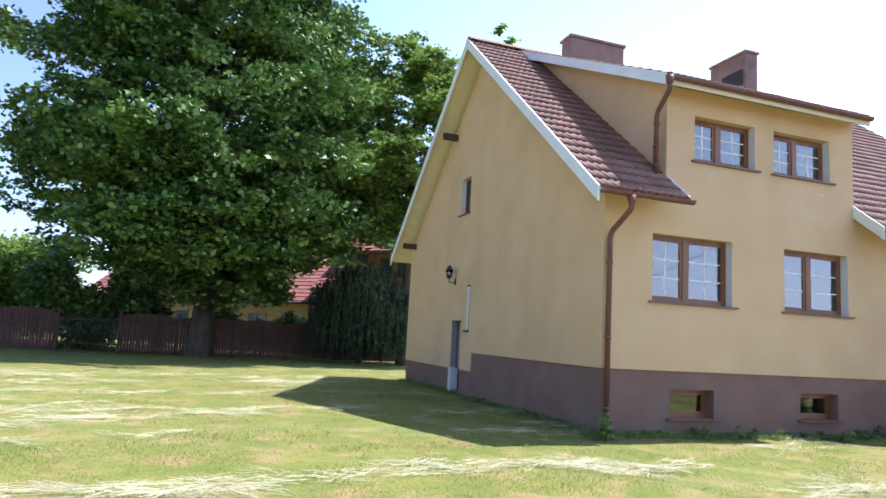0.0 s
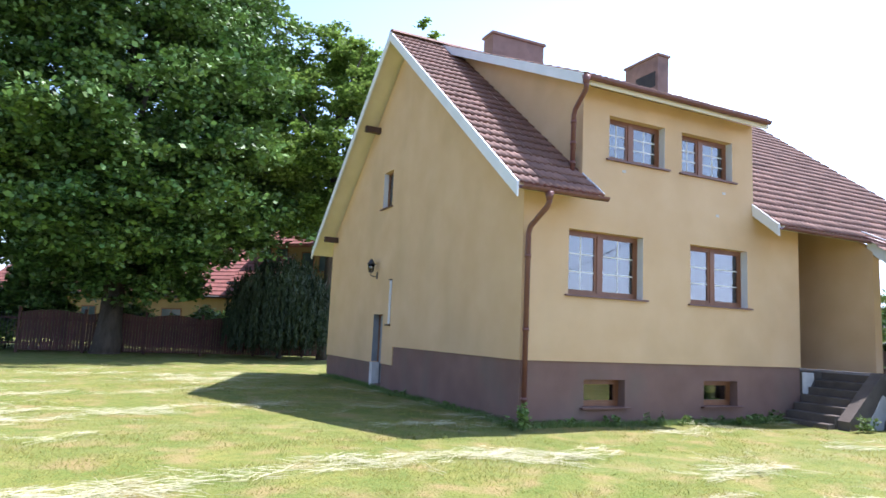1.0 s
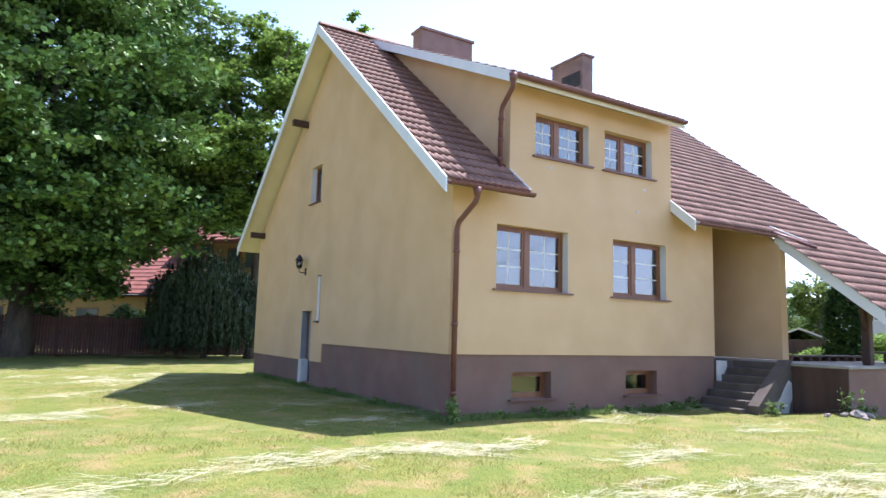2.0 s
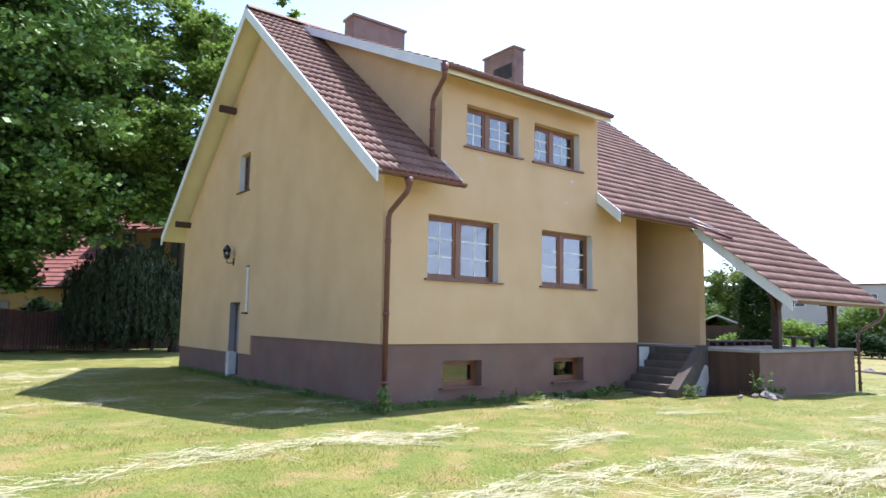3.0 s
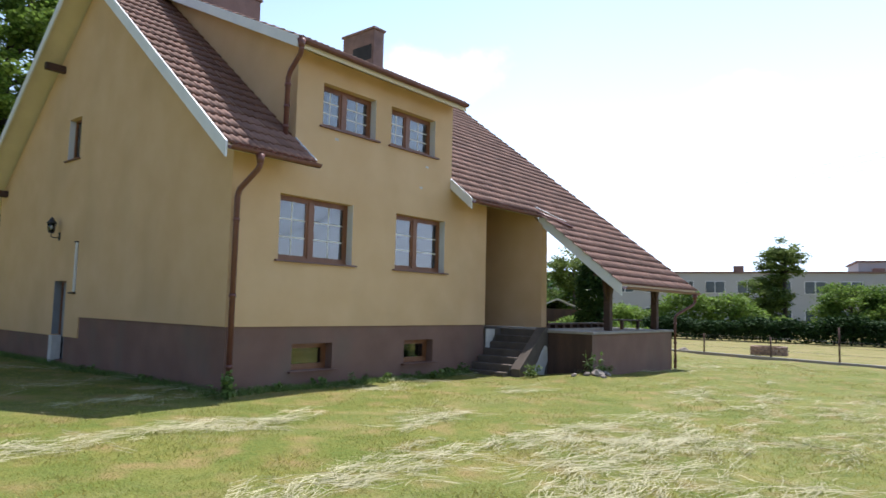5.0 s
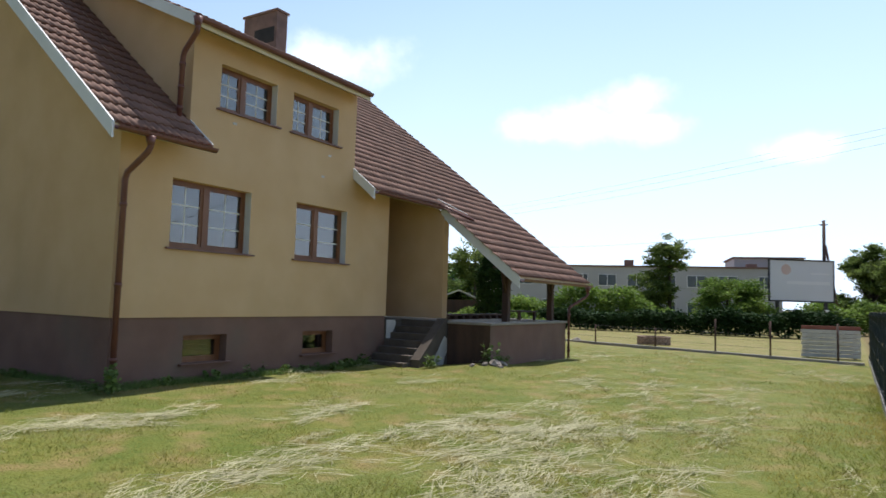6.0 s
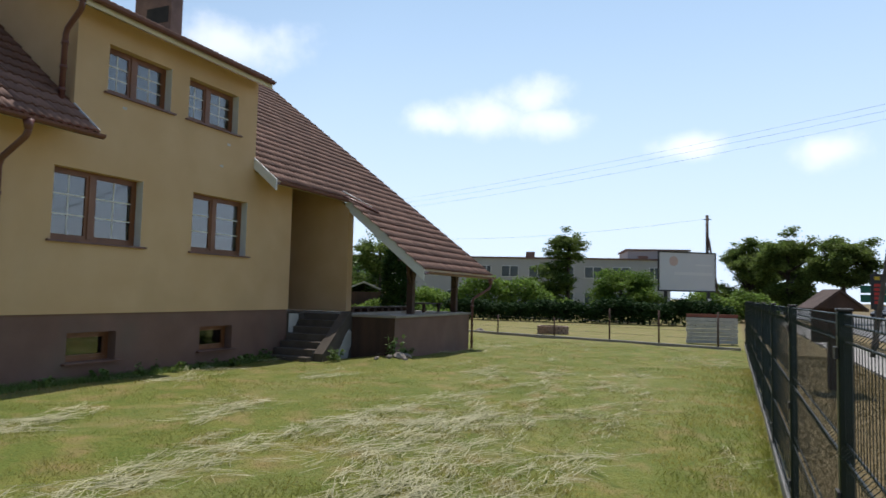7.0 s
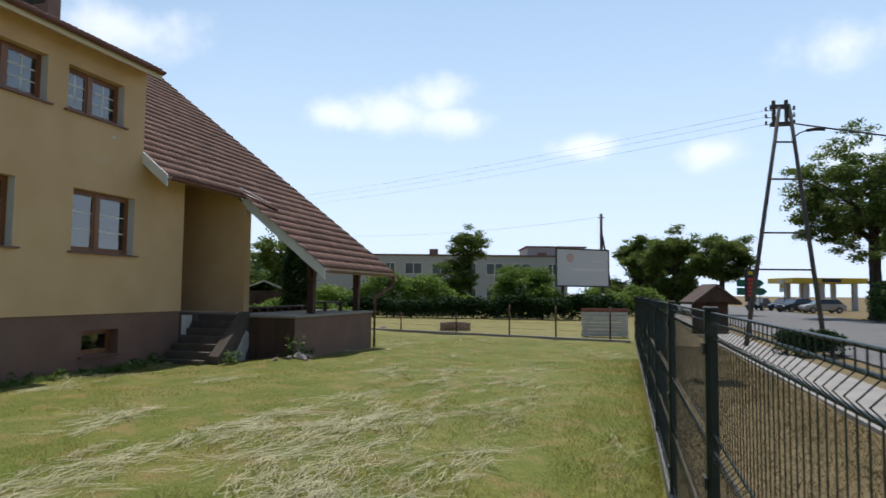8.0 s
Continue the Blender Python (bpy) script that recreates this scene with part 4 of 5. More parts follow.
def column(h, r):
    def f(u, v, w):
        z = h * u
        rr = r * min(1, (1.02 - u) * 3.2) ** 0.6 * (0.8 + 0.2 * w) * (1 + 0.08 * math.sin(7 * v * 6.28 + 9 * u))
        return rr * math.cos(v * 6.28), rr * math.sin(v * 6.28), z
    return f


clipped("thuja", "dense dark green columnar thuja beyond the terrace", "tree", 22.7, 4.8, column(4.1, 0.62), 2400, 0.11, M_THUJA, 21)


def hedge_block(a, b, depth, h, wob):
    a, b = Vector(a), Vector(b)
    d = b - a
    s = d.normalized()
    nrm = Vector((-s.y, s.x))

    def f(u, v, w):
        top = h * (1 + wob * math.sin(u * 11) + wob * math.sin(u * 29 + 2) * 0.6)
        k = (v - 0.5) * depth
        p = d * u + nrm * k
        return p.x, p.y, top * (w ** 0.45) * (1 - 0.25 * (2 * v - 1) ** 4)
    return f


clipped("hedge", "dark clipped hedge before the flats", "hedge", 36.5, 8.0, hedge_block((36.5, 8.0), (38.5, -2.2), 1.4, 1.25, 0.12), 2600, 0.16, M_THUJA, 22)
clipped("hedge", "dark clipped hedge before the billboard", "hedge", 38.3, -2.0, hedge_block((38.3, -2.0), (39.5, -10.2), 1.4, 1.45, 0.12), 2600, 0.16, M_THUJA, 23)
clipped("shrubbery", "tangled light green garden shrubs before the flats", "shrub", 41, 20, hedge_block((41, 20), (43.5, 1.0), 3.0, 2.5, 0.3), 4200, 0.19, M_LEAF2, 24)
clipped("shrubbery", "light green shrubs behind the billboard", "shrub", 48.5, -7.5, hedge_block((48.5, -7.5), (52, -13.0), 2.5, 2.0, 0.2), 1600, 0.2, M_LEAF2, 25)
clipped("shrubbery", "green garden shrubs beyond the terrace", "shrub", 29, 18, hedge_block((29, 18), (33, 6.5), 2.0, 0.95, 0.25), 2000, 0.17, M_LEAF2, 26)
clipped("bush", "dark bush at the foot of the large roadside tree", "bush", 48.4, -27.9, hedge_block((48.4, -27.9), (49.6, -31.2), 1.6, 2.0, 0.3), 2200, 0.16, M_LEAF, 33)
clipped("shrub", "low dark rounded shrub beside the pavement", "shrub", 15.4, -14.9, hedge_block((15.4, -14.9), (16.3, -16.6), 1.0, 0.68, 0.1), 1500, 0.06, M_THUJA, 27)


def willow(x, y, r, top, n, seed):
    rng = np.random.default_rng(seed)
    t = thing("weeping_willow", "weeping willow with drooping grey-green strands", "tree", at=(x, y, 0))
    bm = bmesh.new()
    tube(bm, [(0, 0, -0.1), (0.05, 0, 1.5), (0.1, 0.1, top - 0.6)], 0.16, 8, 0.08)
    part("trunk", bm, M_BARK, t)
    pts = []
    for _ in range(n):
        a, k = rng.uniform(0, 6.283), math.sqrt(rng.uniform(0.02, 1))
        sx, sy = r * k * math.cos(a), r * k * math.sin(a)
        z = top - 1.7 * k * k + 0.55 * math.sin(3 * a + 1) * k + 0.35 * math.sin(7 * a) * k + rng.normal(0, 0.22)
        low = rng.uniform(0.15, 1.2) + 0.5 * math.sin(5 * a) ** 2
        while z > low:
            pts.append((sx, sy, z))
            z -= 0.09
            sx += rng.normal(0, 0.012) + 0.004 * math.cos(a)
            sy += rng.normal(0, 0.012)
    pts = np.array(pts)
    v, f = leaf_cloud(pts, np.full(len(pts), 0.05), 2, 0.17, rng)
    # leaves hang along the strand
    q = v.reshape(-1, 4, 3)
    mid = q.mean(1, keepdims=True)
    q = mid + (q - mid) * np.array((0.34, 0.34, 1.7))
    fast_mesh("strand_leaves", q.reshape(-1, 3), f, M_WILLOW, t)


clipped("shrubbery", "light green garden shrubs behind the brown fence", "shrub", -32, 27, hedge_block((-32, 27), (-12, 32), 3.0, 4.0, 0.5), 3600, 0.22, M_LEAF2, 28)
clipped("thicket", "dark overgrown shrubs between the fence and the neighbour's house", "shrub", -15, 28, hedge_block((-15, 28), (-8.6, 28.5), 2.2, 3.7, 0.3), 3400, 0.2, M_LEAF, 29)
clipped("thicket", "low dark shrubs behind the brown fence", "shrub", -7.0, 28.5, hedge_block((-7.0, 28.5), (0.5, 29.0), 1.6, 2.0, 0.2), 1800, 0.18, M_LEAF, 30)
willow(0.9, 23.6, 2.7, 4.9, 700, 31)


# ---- brown fence and the neighbour's house ----
FU = Vector((0.9986, 0.0523, 0)).normalized()
brown_fence = thing("brown_fence", "solid red-brown wooden board fence with a barred gate", "fence", at=(-28.6, 23.9, 0))
for s in range(16):
    d0 = 2.6 * s
    po = part("post", boxes((-0.06, 0.06, -0.06, 0.06, -0.1, 2.0), bevel=0.01), M_FENCEBROWN, brown_fence)
    po.matrix_basis = Matrix.Translation(FU * d0) @ pose(0, 0, 0, 0, 0, 3.0)
    barred = s in (6,)
    rail = part("rail", boxes((0.06, 2.54, 0.03, 0.07, 0.35, 0.43), (0.06, 2.54, 0.03, 0.07, 1.45, 1.53)), M_FENCEBROWN, brown_fence)
    rail.matrix_basis = po.matrix_basis.copy()
    for k in range(19):
        x = 0.08 + 0.131 * k
        h = 1.78 + 0.14 * math.sin(math.pi * k / 18)
        if barred:
            bd = part("bar", tube(bmesh.new(), [(x, 0, 0.12), (x, 0, 1.75)], 0.014, 6), M_METAL, brown_fence)
        else:
            bd = part("board", boxes((x, x + 0.118, 0.0, 0.028, 0.08, h), bevel=0.004), M_FENCEBROWN, brown_fence)
        bd.matrix_basis = po.matrix_basis.copy()

neigh = thing("neighbour_house", "yellow neighbouring house with red tiled roofs behind the fence", "house", at=(0.6, 33.9, 0))
neigh.rotation_euler = (0, 0, radians(131))


def ribbed_roof(x0, x1, ya, za, yb, zb, parent, n=14):
    """A red roof slope in overlapping courses, each course a part of its own."""
    r = part("roof", prism(bmesh.new(), [(ya, za - 0.02), (yb, zb - 0.02), (yb, zb - 0.2), (ya, za - 0.2)], x0, x1, 0), M_REDTILE, parent, "red tiled roof")
    for i in range(n):
        a, b = i / n, (i + 1) / n
        y0, z0, y1, z1 = ya + (yb - ya) * a, za + (zb - za) * a, ya + (yb - ya) * b, za + (zb - za) * b
        part("course", prism(bmesh.new(), [(y0, z0 + 0.06), (y1, z1 + 0.015), (y1, z1), (y0, z0 - 0.01)], x0, x1, 0), M_REDTILE, r)


# Darker ochre than the main house: the maple's shade is in this colour.
M_STUCCO_SHADED = mat("shade_dark_ochre_render", (0.33, 0.22, 0.095), (0.41, 0.29, 0.14), 1.0, 0.92, 0.2, 90, grime=((0.30, 0.21, 0.11), (0.6, 0.6, 0.5), 0.6))
part("wall", boxes((0, 26, -0.3, 0, 0, 3.55), (0, 0.3, -8, -0.3, 0, 3.55)), M_STUCCO_SHADED, neigh)
part("gutter", tube(bmesh.new(), [(-0.2, 0.58, 3.3), (26.4, 0.58, 3.3)], 0.07, 8), M_METAL, neigh, "dark gutter")
ribbed_roof(-0.2, 26.5, 0.5, 3.4, -4.6, 7.4, neigh)
part("wall", boxes((-7.0, -0.001, -0.9, -0.6, 0, 6.9), (-7.0, -6.7, -9, -0.9, 0, 6.9), (-0.3, -0.002, -5.6, -0.901, 3.4, 6.9)), M_STUCCO_SHADED, neigh)
ribbed_roof(-7.4, 0.25, 0.0, 6.75, -5.2, 10.4, neigh, 16)
part("verge_board", prism(bmesh.new(), [(0.0, 6.8), (-5.2, 10.45), (-5.2, 10.2), (0.0, 6.55)], 0.251, 0.29, 0), M_REDTILE, neigh)
ribbed_roof(-3.4, -0.05, 1.5, 4.2, -0.55, 6.0, neigh, 7)
part("gutter", tube(bmesh.new(), [(-3.45, 1.56, 4.12), (0.0, 1.56, 4.12)], 0.07, 8), M_METAL, neigh, "dark gutter")
for x in (-6.2, -4.9, -2.9, -1.6):
    nw = part("window", boxes((x, x + 1.0, -0.6, -0.56, 5.05 if x < -3.5 else 6.05, 6.35 if x < -3.5 else 6.6)), M_FRAME, neigh, "dark framed upper window")
    part("pane", boxes((x + 0.08, x + 0.92, -0.56, -0.552, 5.13 if x < -3.5 else 6.1, 6.27 if x < -3.5 else 6.55)), M_FARGLASS, nw)
part("chimney", boxes((1.2, 1.9, -5.4, -4.8, 6.5, 8.6), bevel=0.02), M_REDTILE, neigh)
for x, w in ((2.2, 1.2), (5.0, 1.8), (9.0, 1.2), (13.0, 1.5)):
    nw = part("window", boxes((x, x + w, 0.0, 0.03, 1.25, 2.5)), M_FRAME, neigh, "brown framed window")
    part("pane", boxes((x + 0.08, x + w / 2 - 0.04, 0.03, 0.036, 1.33, 2.42)), M_FARGLASS, nw)
    part("pane", boxes((x + w / 2 + 0.04, x + w - 0.08, 0.03, 0.036, 1.33, 2.42)), M_FARGLASS, nw)

# ---- boundary kerb and low wire fence at the end of the lawn ----
FA, FB = Vector((18.75, -10.6, 0)), Vector((24.6, 8.0, 0))
FD = (FB - FA).normalized()
FANG = math.degrees(math.atan2(FD.y, FD.x))
low_fence = thing("wire_fence", "low rusty wire fence on a concrete kerb at the lawn's end", "fence", at=FA[:])
low_fence.rotation_euler = (0, 0, radians(FANG))
part("kerb", boxes((0, 20, -0.06, 0.06, -0.1, 0.10), bevel=0.01), M_PAVE, low_fence, "pale concrete kerb")
for i, d in enumerate((0.75, 2.9, 4.9, 7.4, 10.3, 13.2, 16.1, 19)):
    part("post", tube(bmesh.new(), [(d, 0, -0.1), (d, 0, 0.85 if i > 2 else 1.3)], 0.035, 6), M_WOOD, low_fence)
for z in (0.35, 0.6, 0.8):
    part("wire", tube(bmesh.new(), [(0.1, 0, z), (19.5, 0, z)], 0.0035, 4), M_METAL, low_fence)
M_BRICKPALE = mat("weathered_brick", (0.20, 0.13, 0.10), (0.34, 0.25, 0.2), 5, 0.9, 0.3, 40, rnd=0.2)
well = thing("stone_planter", "low round planter of weathered bricks on the grass", "planter", at=(23.9, -2.75, 0.0))
for i in range(16):
    for k in range(3):
        a = math.tau * (i + 0.5 * (k % 2)) / 16
        br = part("brick", boxes((-0.12, 0.12, -0.06, 0.06, 0.0, 0.11), bevel=0.01), M_BRICKPALE, well)
        br.matrix_basis = Matrix.Translation((0.65 * math.cos(a), 0.65 * math.sin(a), 0.02 + 0.12 * k)) @ pose(0, 0, 0, 0, 0, math.degrees(a) + 90)
stack = thing("board_stack", "stack of pale boards with a reddish top board", "stack", at=(22.0, -9.6, 0.0))
stack.rotation_euler = (0, 0, radians(-74))
for k in range(8):
    part("board", boxes((-0.98 + 0.02 * (k % 3), 0.97 + 0.015 * (k % 2), -0.03, 0.03, 0.02 + 0.145 * k, 0.02 + 0.145 * k + 0.132), bevel=0.006), M_REDTILE if k == 7 else M_PLASTER, stack)
for x in (-0.8, 0.75):
    part("support", boxes((x, x + 0.1, 0.031, 0.12, 0, 1.15)), M_WOOD, stack)
M_STONE = mat("rubble", (0.18, 0.15, 0.13), (0.36, 0.32, 0.28), 5, 0.95, 0.4)


def stone(x, y, r, seed):
    rng = random.Random(seed)
    bm = bmesh.new()
    bmesh.ops.create_icosphere(bm, subdivisions=2, radius=r)
    for v in bm.verts:
        v.co *= 1 + 0.35 * noise.noise(v.co / r * 1.3 + Vector((seed, 0, 0)))
        v.co.z *= 0.6
    ob = part("stone", bm, M_STONE)
    ob.location = (x, y, float(gz(np.array(x), np.array(y))) + r * 0.25)
    ob.rotation_euler = (rng.uniform(0, 0.4), rng.uniform(0, 0.4), rng.uniform(0, 6))
    return tagged(ob, "grey rubble stone in the grass beside the terrace", "stone", "rubble beside the terrace")


for i, (x, y, r) in enumerate(((8.05, -2.95, 0.16), (8.3, -3.05, 0.11), (7.8, -2.8, 0.09), (8.45, -2.9, 0.08), (7.95, -3.15, 0.07), (7.55, -2.6, 0.07), (23.3, 0.6, 0.2))):
    stone(x, y, r, i + 1)

# ---- green panel fence ----
FY, FP0, FSP = -10.78, -3.13, 2.66


def fence_mesh(x_len):
    """A folded wire panel: uprights bent at four folds, and double cross wires."""
    zf = [0.14, 0.18, 0.215, 0.25, 0.62, 0.655, 0.69, 1.08, 1.115, 1.15, 1.575, 1.61, 1.645, 1.69]
    yf = [0, 0, 0.035, 0, 0, 0.035, 0, 0, 0.035, 0, 0, 0.035, 0, 0]
    V, F, c = [], [], 0
    n = int(x_len / 0.058)
    r = 0.0015
    for i in range(1, n):
        x = i * x_len / n
        for k in range(len(zf)):
            for dx, dy in ((-r, -r), (r, -r), (r, r), (-r, r)):
                V.append((x + dx, yf[k] + dy, zf[k]))
        for k in range(len(zf) - 1):
            for m in range(4):
                a, b = c + 4 * k + m, c + 4 * k + (m + 1) % 4
                F.append((a, b, b + 4, a + 4))
        c += 4 * len(zf)
    for z, y in ((0.18, 0), (0.25, 0), (0.62, 0), (0.69, 0), (1.08, 0), (1.15, 0), (1.575, 0), (1.645, 0), (1.688, 0)):
        y -= 0.007
        for x in (0.0, x_len):
            for dy, dz in ((-0.004, -0.004), (0.004, -0.004), (0.004, 0.004), (-0.004, 0.004)):
                V.append((x, y + dy, z + dz))
        for m in range(4):
            a, b = c + m, c + (m + 1) % 4
            F.append((a, b, b + 4, a + 4))
        c += 8
    return np.array(V), np.array(F)


fv, ff = fence_mesh(FSP)
panel0 = thing("fence_panel", "dark green folded wire fence panel with a steel post", "fence", "green panel fence", at=(FP0, FY, 0))
wire = fast_mesh("wire_mesh", fv, ff, M_GREEN, panel0)
post0 = part("post", boxes((-0.03, 0.03, -0.036, 0.02, -0.1, 1.70), bevel=0.006), M_GREEN, panel0)
part("cap", boxes((-0.034, 0.034, -0.04, 0.024, 1.70, 1.715), bevel=0.004), M_METAL, post0)
for z in (0.3, 0.9, 1.5):
    part("clip", boxes((-0.036, 0.036, 0.02, 0.032, z, z + 0.05)), M_METAL, post0)
part("base_board", boxes((0.04, FSP - 0.04, -0.025, 0.025, -0.12, 0.13), bevel=0.008), M_PAVE, panel0, "pale concrete base board")
for i in (-4, -3, -2, -1, 1, 2, 3, 4, 5, 6, 7, 8):
    copy_thing(panel0, pose(FP0 + FSP * i, FY, 0))

# ---- roadside ----
shelter = thing("notice_shelter", "small brown wooden shelter with a pitched roof on a post", "notice board", at=(8.75, -12.15, 0))
shelter.rotation_euler = (0, 0, radians(-75))
part("post", boxes((-0.07, 0.07, -0.07, 0.07, -0.1, 1.62), bevel=0.01), M_WOOD, shelter)
part("panel", boxes((-0.38, 0.38, -0.03, 0.03, 0.95, 1.62), bevel=0.01), M_WOOD, shelter)
M_SHINGLE = mat("old_wood_shingle", (0.055, 0.036, 0.03), (0.10, 0.068, 0.056), 4, 0.9, 0.3, 50, rnd=0.2)
for sgn in (-1, 1):
    part("roof_slope", prism(bmesh.new(), [(0, 2.0), (sgn * 0.5, 1.62), (sgn * 0.5, 1.57), (0, 1.95)], -0.42, 0.42, 1), M_SHINGLE, shelter)

part("gable_board", prism(bmesh.new(), [(-0.42, 1.62), (0.42, 1.62), (0, 1.94)], -0.36, -0.33, 1), M_WOOD, shelter)
part("gable_board", prism(bmesh.new(), [(-0.42, 1.62), (0.42, 1.62), (0, 1.94)], 0.33, 0.36, 1), M_WOOD, shelter)

LEG_A, LEG_B, PYL = Vector((18.6, -14.4, 0)), Vector((19.2, -17.05, 0)), Vector((18.6, -15.8, 8.3))
pylon = thing("power_pylon", "tall A-shaped concrete power pylon with insulators and street lamp", "pylon", at=(18.8, -15.7, 0))
base = Vector((18.8, -15.7, 0))
M_PYL = mat("weathered_pylon_concrete", (0.07, 0.065, 0.06), (0.13, 0.12, 0.11), 3, 0.85, 0.2)
side = (LEG_B - LEG_A).normalized()
for leg, s in ((LEG_A, -1), (LEG_B, 1)):
    part("leg", tube(bmesh.new(), [leg - base - Vector((0, 0, 0.2)), PYL - base + side * 0.17 * s], 0.085, 8, 0.06), M_PYL, pylon)
for z in (2.67, 3.94, 5.8, 7.09):
    k = z / 8.3
    a, b = LEG_A.lerp(PYL - side * 0.17, k), LEG_B.lerp(PYL + side * 0.17, k)
    a.z = b.z = z
    part("cross_bar", tube(bmesh.new(), [a - base, b - base], 0.035, 6), M_PYL, pylon)
for z in (7.7, 8.32):
    part("cross_bar", boxes((-0.1, 0.1, -0.32, 0.32, z, z + 0.12)), M_PYL, pylon)
for s in (-1, 1):
    part("head_post", boxes((-0.08, 0.08, s * 0.2 - 0.05, s * 0.2 + 0.05, 7.8, 8.6)), M_PYL, pylon)
    for z in (7.75, 8.0, 8.25):
        part("insulator_arm", tube(bmesh.new(), [(0, s * 0.2, z), (0, s * 0.45, z + 0.02)], 0.015, 5), M_METAL, pylon)
        part("insulator", tube(bmesh.new(), [(0, s * 0.45, z), (0, s * 0.45, z + 0.09), (0, s * 0.45, z + 0.15)], 0.045, 8, 0.025), M_PYL, pylon)
part("lamp_arm", tube(bmesh.new(), [(0, -0.35, 7.2), (0, -0.6, 7.42), (0, -0.85, 7.5)], 0.025, 6), M_METAL, pylon)
part("lamp_head", tube(bmesh.new(), [(0, -0.82, 7.49), (0, -1.1, 7.53), (0, -1.4, 7.52)], 0.05, 8, 0.075), M_METAL, pylon)


def wire_line(a, b, sag, r=0.012):
    pts = [Vector(a).lerp(Vector(b), k / 20) - Vector((0, 0, sag * 4 * (k / 20) * (1 - k / 20))) for k in range(21)]
    return part("power_line", tube(bmesh.new(), pts, r, 4), M_METAL)


for i, (dz, ey) in enumerate(((0, 0), (0.28, 0.6), (0.5, 1.2))):
    tagged(wire_line((18.8, -15.3, 7.78 + dz), (64, 48 + ey * 4, 11.5 + dz), 1.2, 0.004), "thin overhead power line across the sky", "power line", "overhead lines")
tagged(wire_line((18.8, -16.2, 7.75), (27, -40, 6.9), 0.5, 0.03), "thick overhead cable leaving the pylon", "cable", "overhead lines")
tagged(wire_line((54.9, -8.4, 8.7), (70, 34, 9.2), 1.0, 0.008), "thin overhead line from the wooden pole", "power line", "overhead lines")

upole = thing("utility_pole", "dark wooden utility pole with a slanting brace", "pole", at=(54.9, -8.4, 0))
part("pole", tube(bmesh.new(), [(0, 0, -0.2), (0, 0, 9.0)], 0.17, 8, 0.12), M_WOOD, upole)
part("brace", tube(bmesh.new(), [(0.4, -1.2, -0.2), (0, -0.1, 7.0)], 0.12, 8, 0.09), M_WOOD, upole)
part("cross_arm", boxes((-0.05, 0.05, -0.3, 0.3, 8.6, 8.68)), M_WOOD, upole)

bb = thing("billboard", "large pale printed billboard in a dark frame on posts", "billboard", at=(45.6, -7.35, 0))
bb.rotation_euler = (0, 0, radians(-52.0))
M_BB = mat("pale_billboard_print", (0.74, 0.75, 0.77), (0.79, 0.80, 0.81), 0.5, 0.6, 0)
M_BB2 = mat("white_print", (0.84, 0.84, 0.84), (0.87, 0.87, 0.87), 1, 0.6, 0)
M_BB3 = mat("faded_orange_print", (0.72, 0.50, 0.42), (0.70, 0.58, 0.52), 1.2, 0.6, 0)
W = 2.35
part("frame", boxes((-W - 0.08, W + 0.08, 0.0, 0.12, 2.28, 2.38), (-W - 0.08, W + 0.08, 0.0, 0.12, 5.12, 5.22), (-W - 0.08, -W, 0.0, 0.12, 2.38, 5.12), (W, W + 0.08, 0.0, 0.12, 2.38, 5.12)), M_METAL, bb)
part("face", boxes((-W, W, 0.04, 0.1, 2.38, 5.12)), M_BB, bb)
part("print_bar", boxes((-1.1, 2.1, 0.03, 0.038, 3.5, 3.72)), M_BB2, bb)
part("print_bar", boxes((0.7, 2.05, 0.03, 0.038, 4.2, 4.32)), M_BB2, bb)
part("print_spot", tube(bmesh.new(), [(-1.15, 0.03, 4.5), (-1.15, 0.038, 4.5)], 0.36, 16), M_BB3, bb)
for x in (-1.7, 1.9):
    part("post", boxes((x - 0.09, x + 0.09, 0.13, 0.31, -0.1, 5.1)), M_METAL, bb)
part("small_sign", boxes((1.75, 2.05, 0.1, 0.128, 1.5, 1.8)), M_BB2, bb)

M_SIGN = mat("dark_sign", (0.02, 0.02, 0.022), (0.03, 0.03, 0.032), 2, 0.4, 0)
M_SIGNRED = mat("red_sign_print", (0.55, 0.03, 0.02), (0.6, 0.05, 0.03), 2, 0.5, 0)
M_YELLOW = mat("yellow_fascia", (0.62, 0.44, 0.02), (0.68, 0.50, 0.04), 1, 0.5, 0)
M_SIGNGREEN = mat("green_road_sign", (0.01, 0.12, 0.07), (0.015, 0.15, 0.09), 2, 0.5, 0)
price = thing("roadside_sign", "dark upright roadside sign with red bars of print", "sign", at=(24.5, -15.6, 0))
price.rotation_euler = (0, 0, radians(-72))
part("post", boxes((-0.05, 0.05, 0.05, 0.15, -0.1, 3.0)), M_METAL, price)
part("board", boxes((-0.24, 0.24, 0.0, 0.05, 1.5, 2.9), bevel=0.01), M_SIGN, price)
for k in range(5):
    part("print_bar", boxes((-0.12, 0.16, -0.006, 0.0, 1.72 + 0.17 * k, 1.83 + 0.17 * k)), M_SIGNRED, price)
part("print_bar", boxes((-0.1, 0.1, -0.006, 0.0, 2.66, 2.8)), M_YELLOW, price)
rs = thing("road_sign", "green direction road signs on a post", "road sign", at=(45, -19.0, 0))
rs.rotation_euler = (0, 0, radians(-80))
part("post", tube(bmesh.new(), [(0, 0.1, -0.1), (0, 0.1, 3.1)], 0.05, 6), M_METAL, rs)
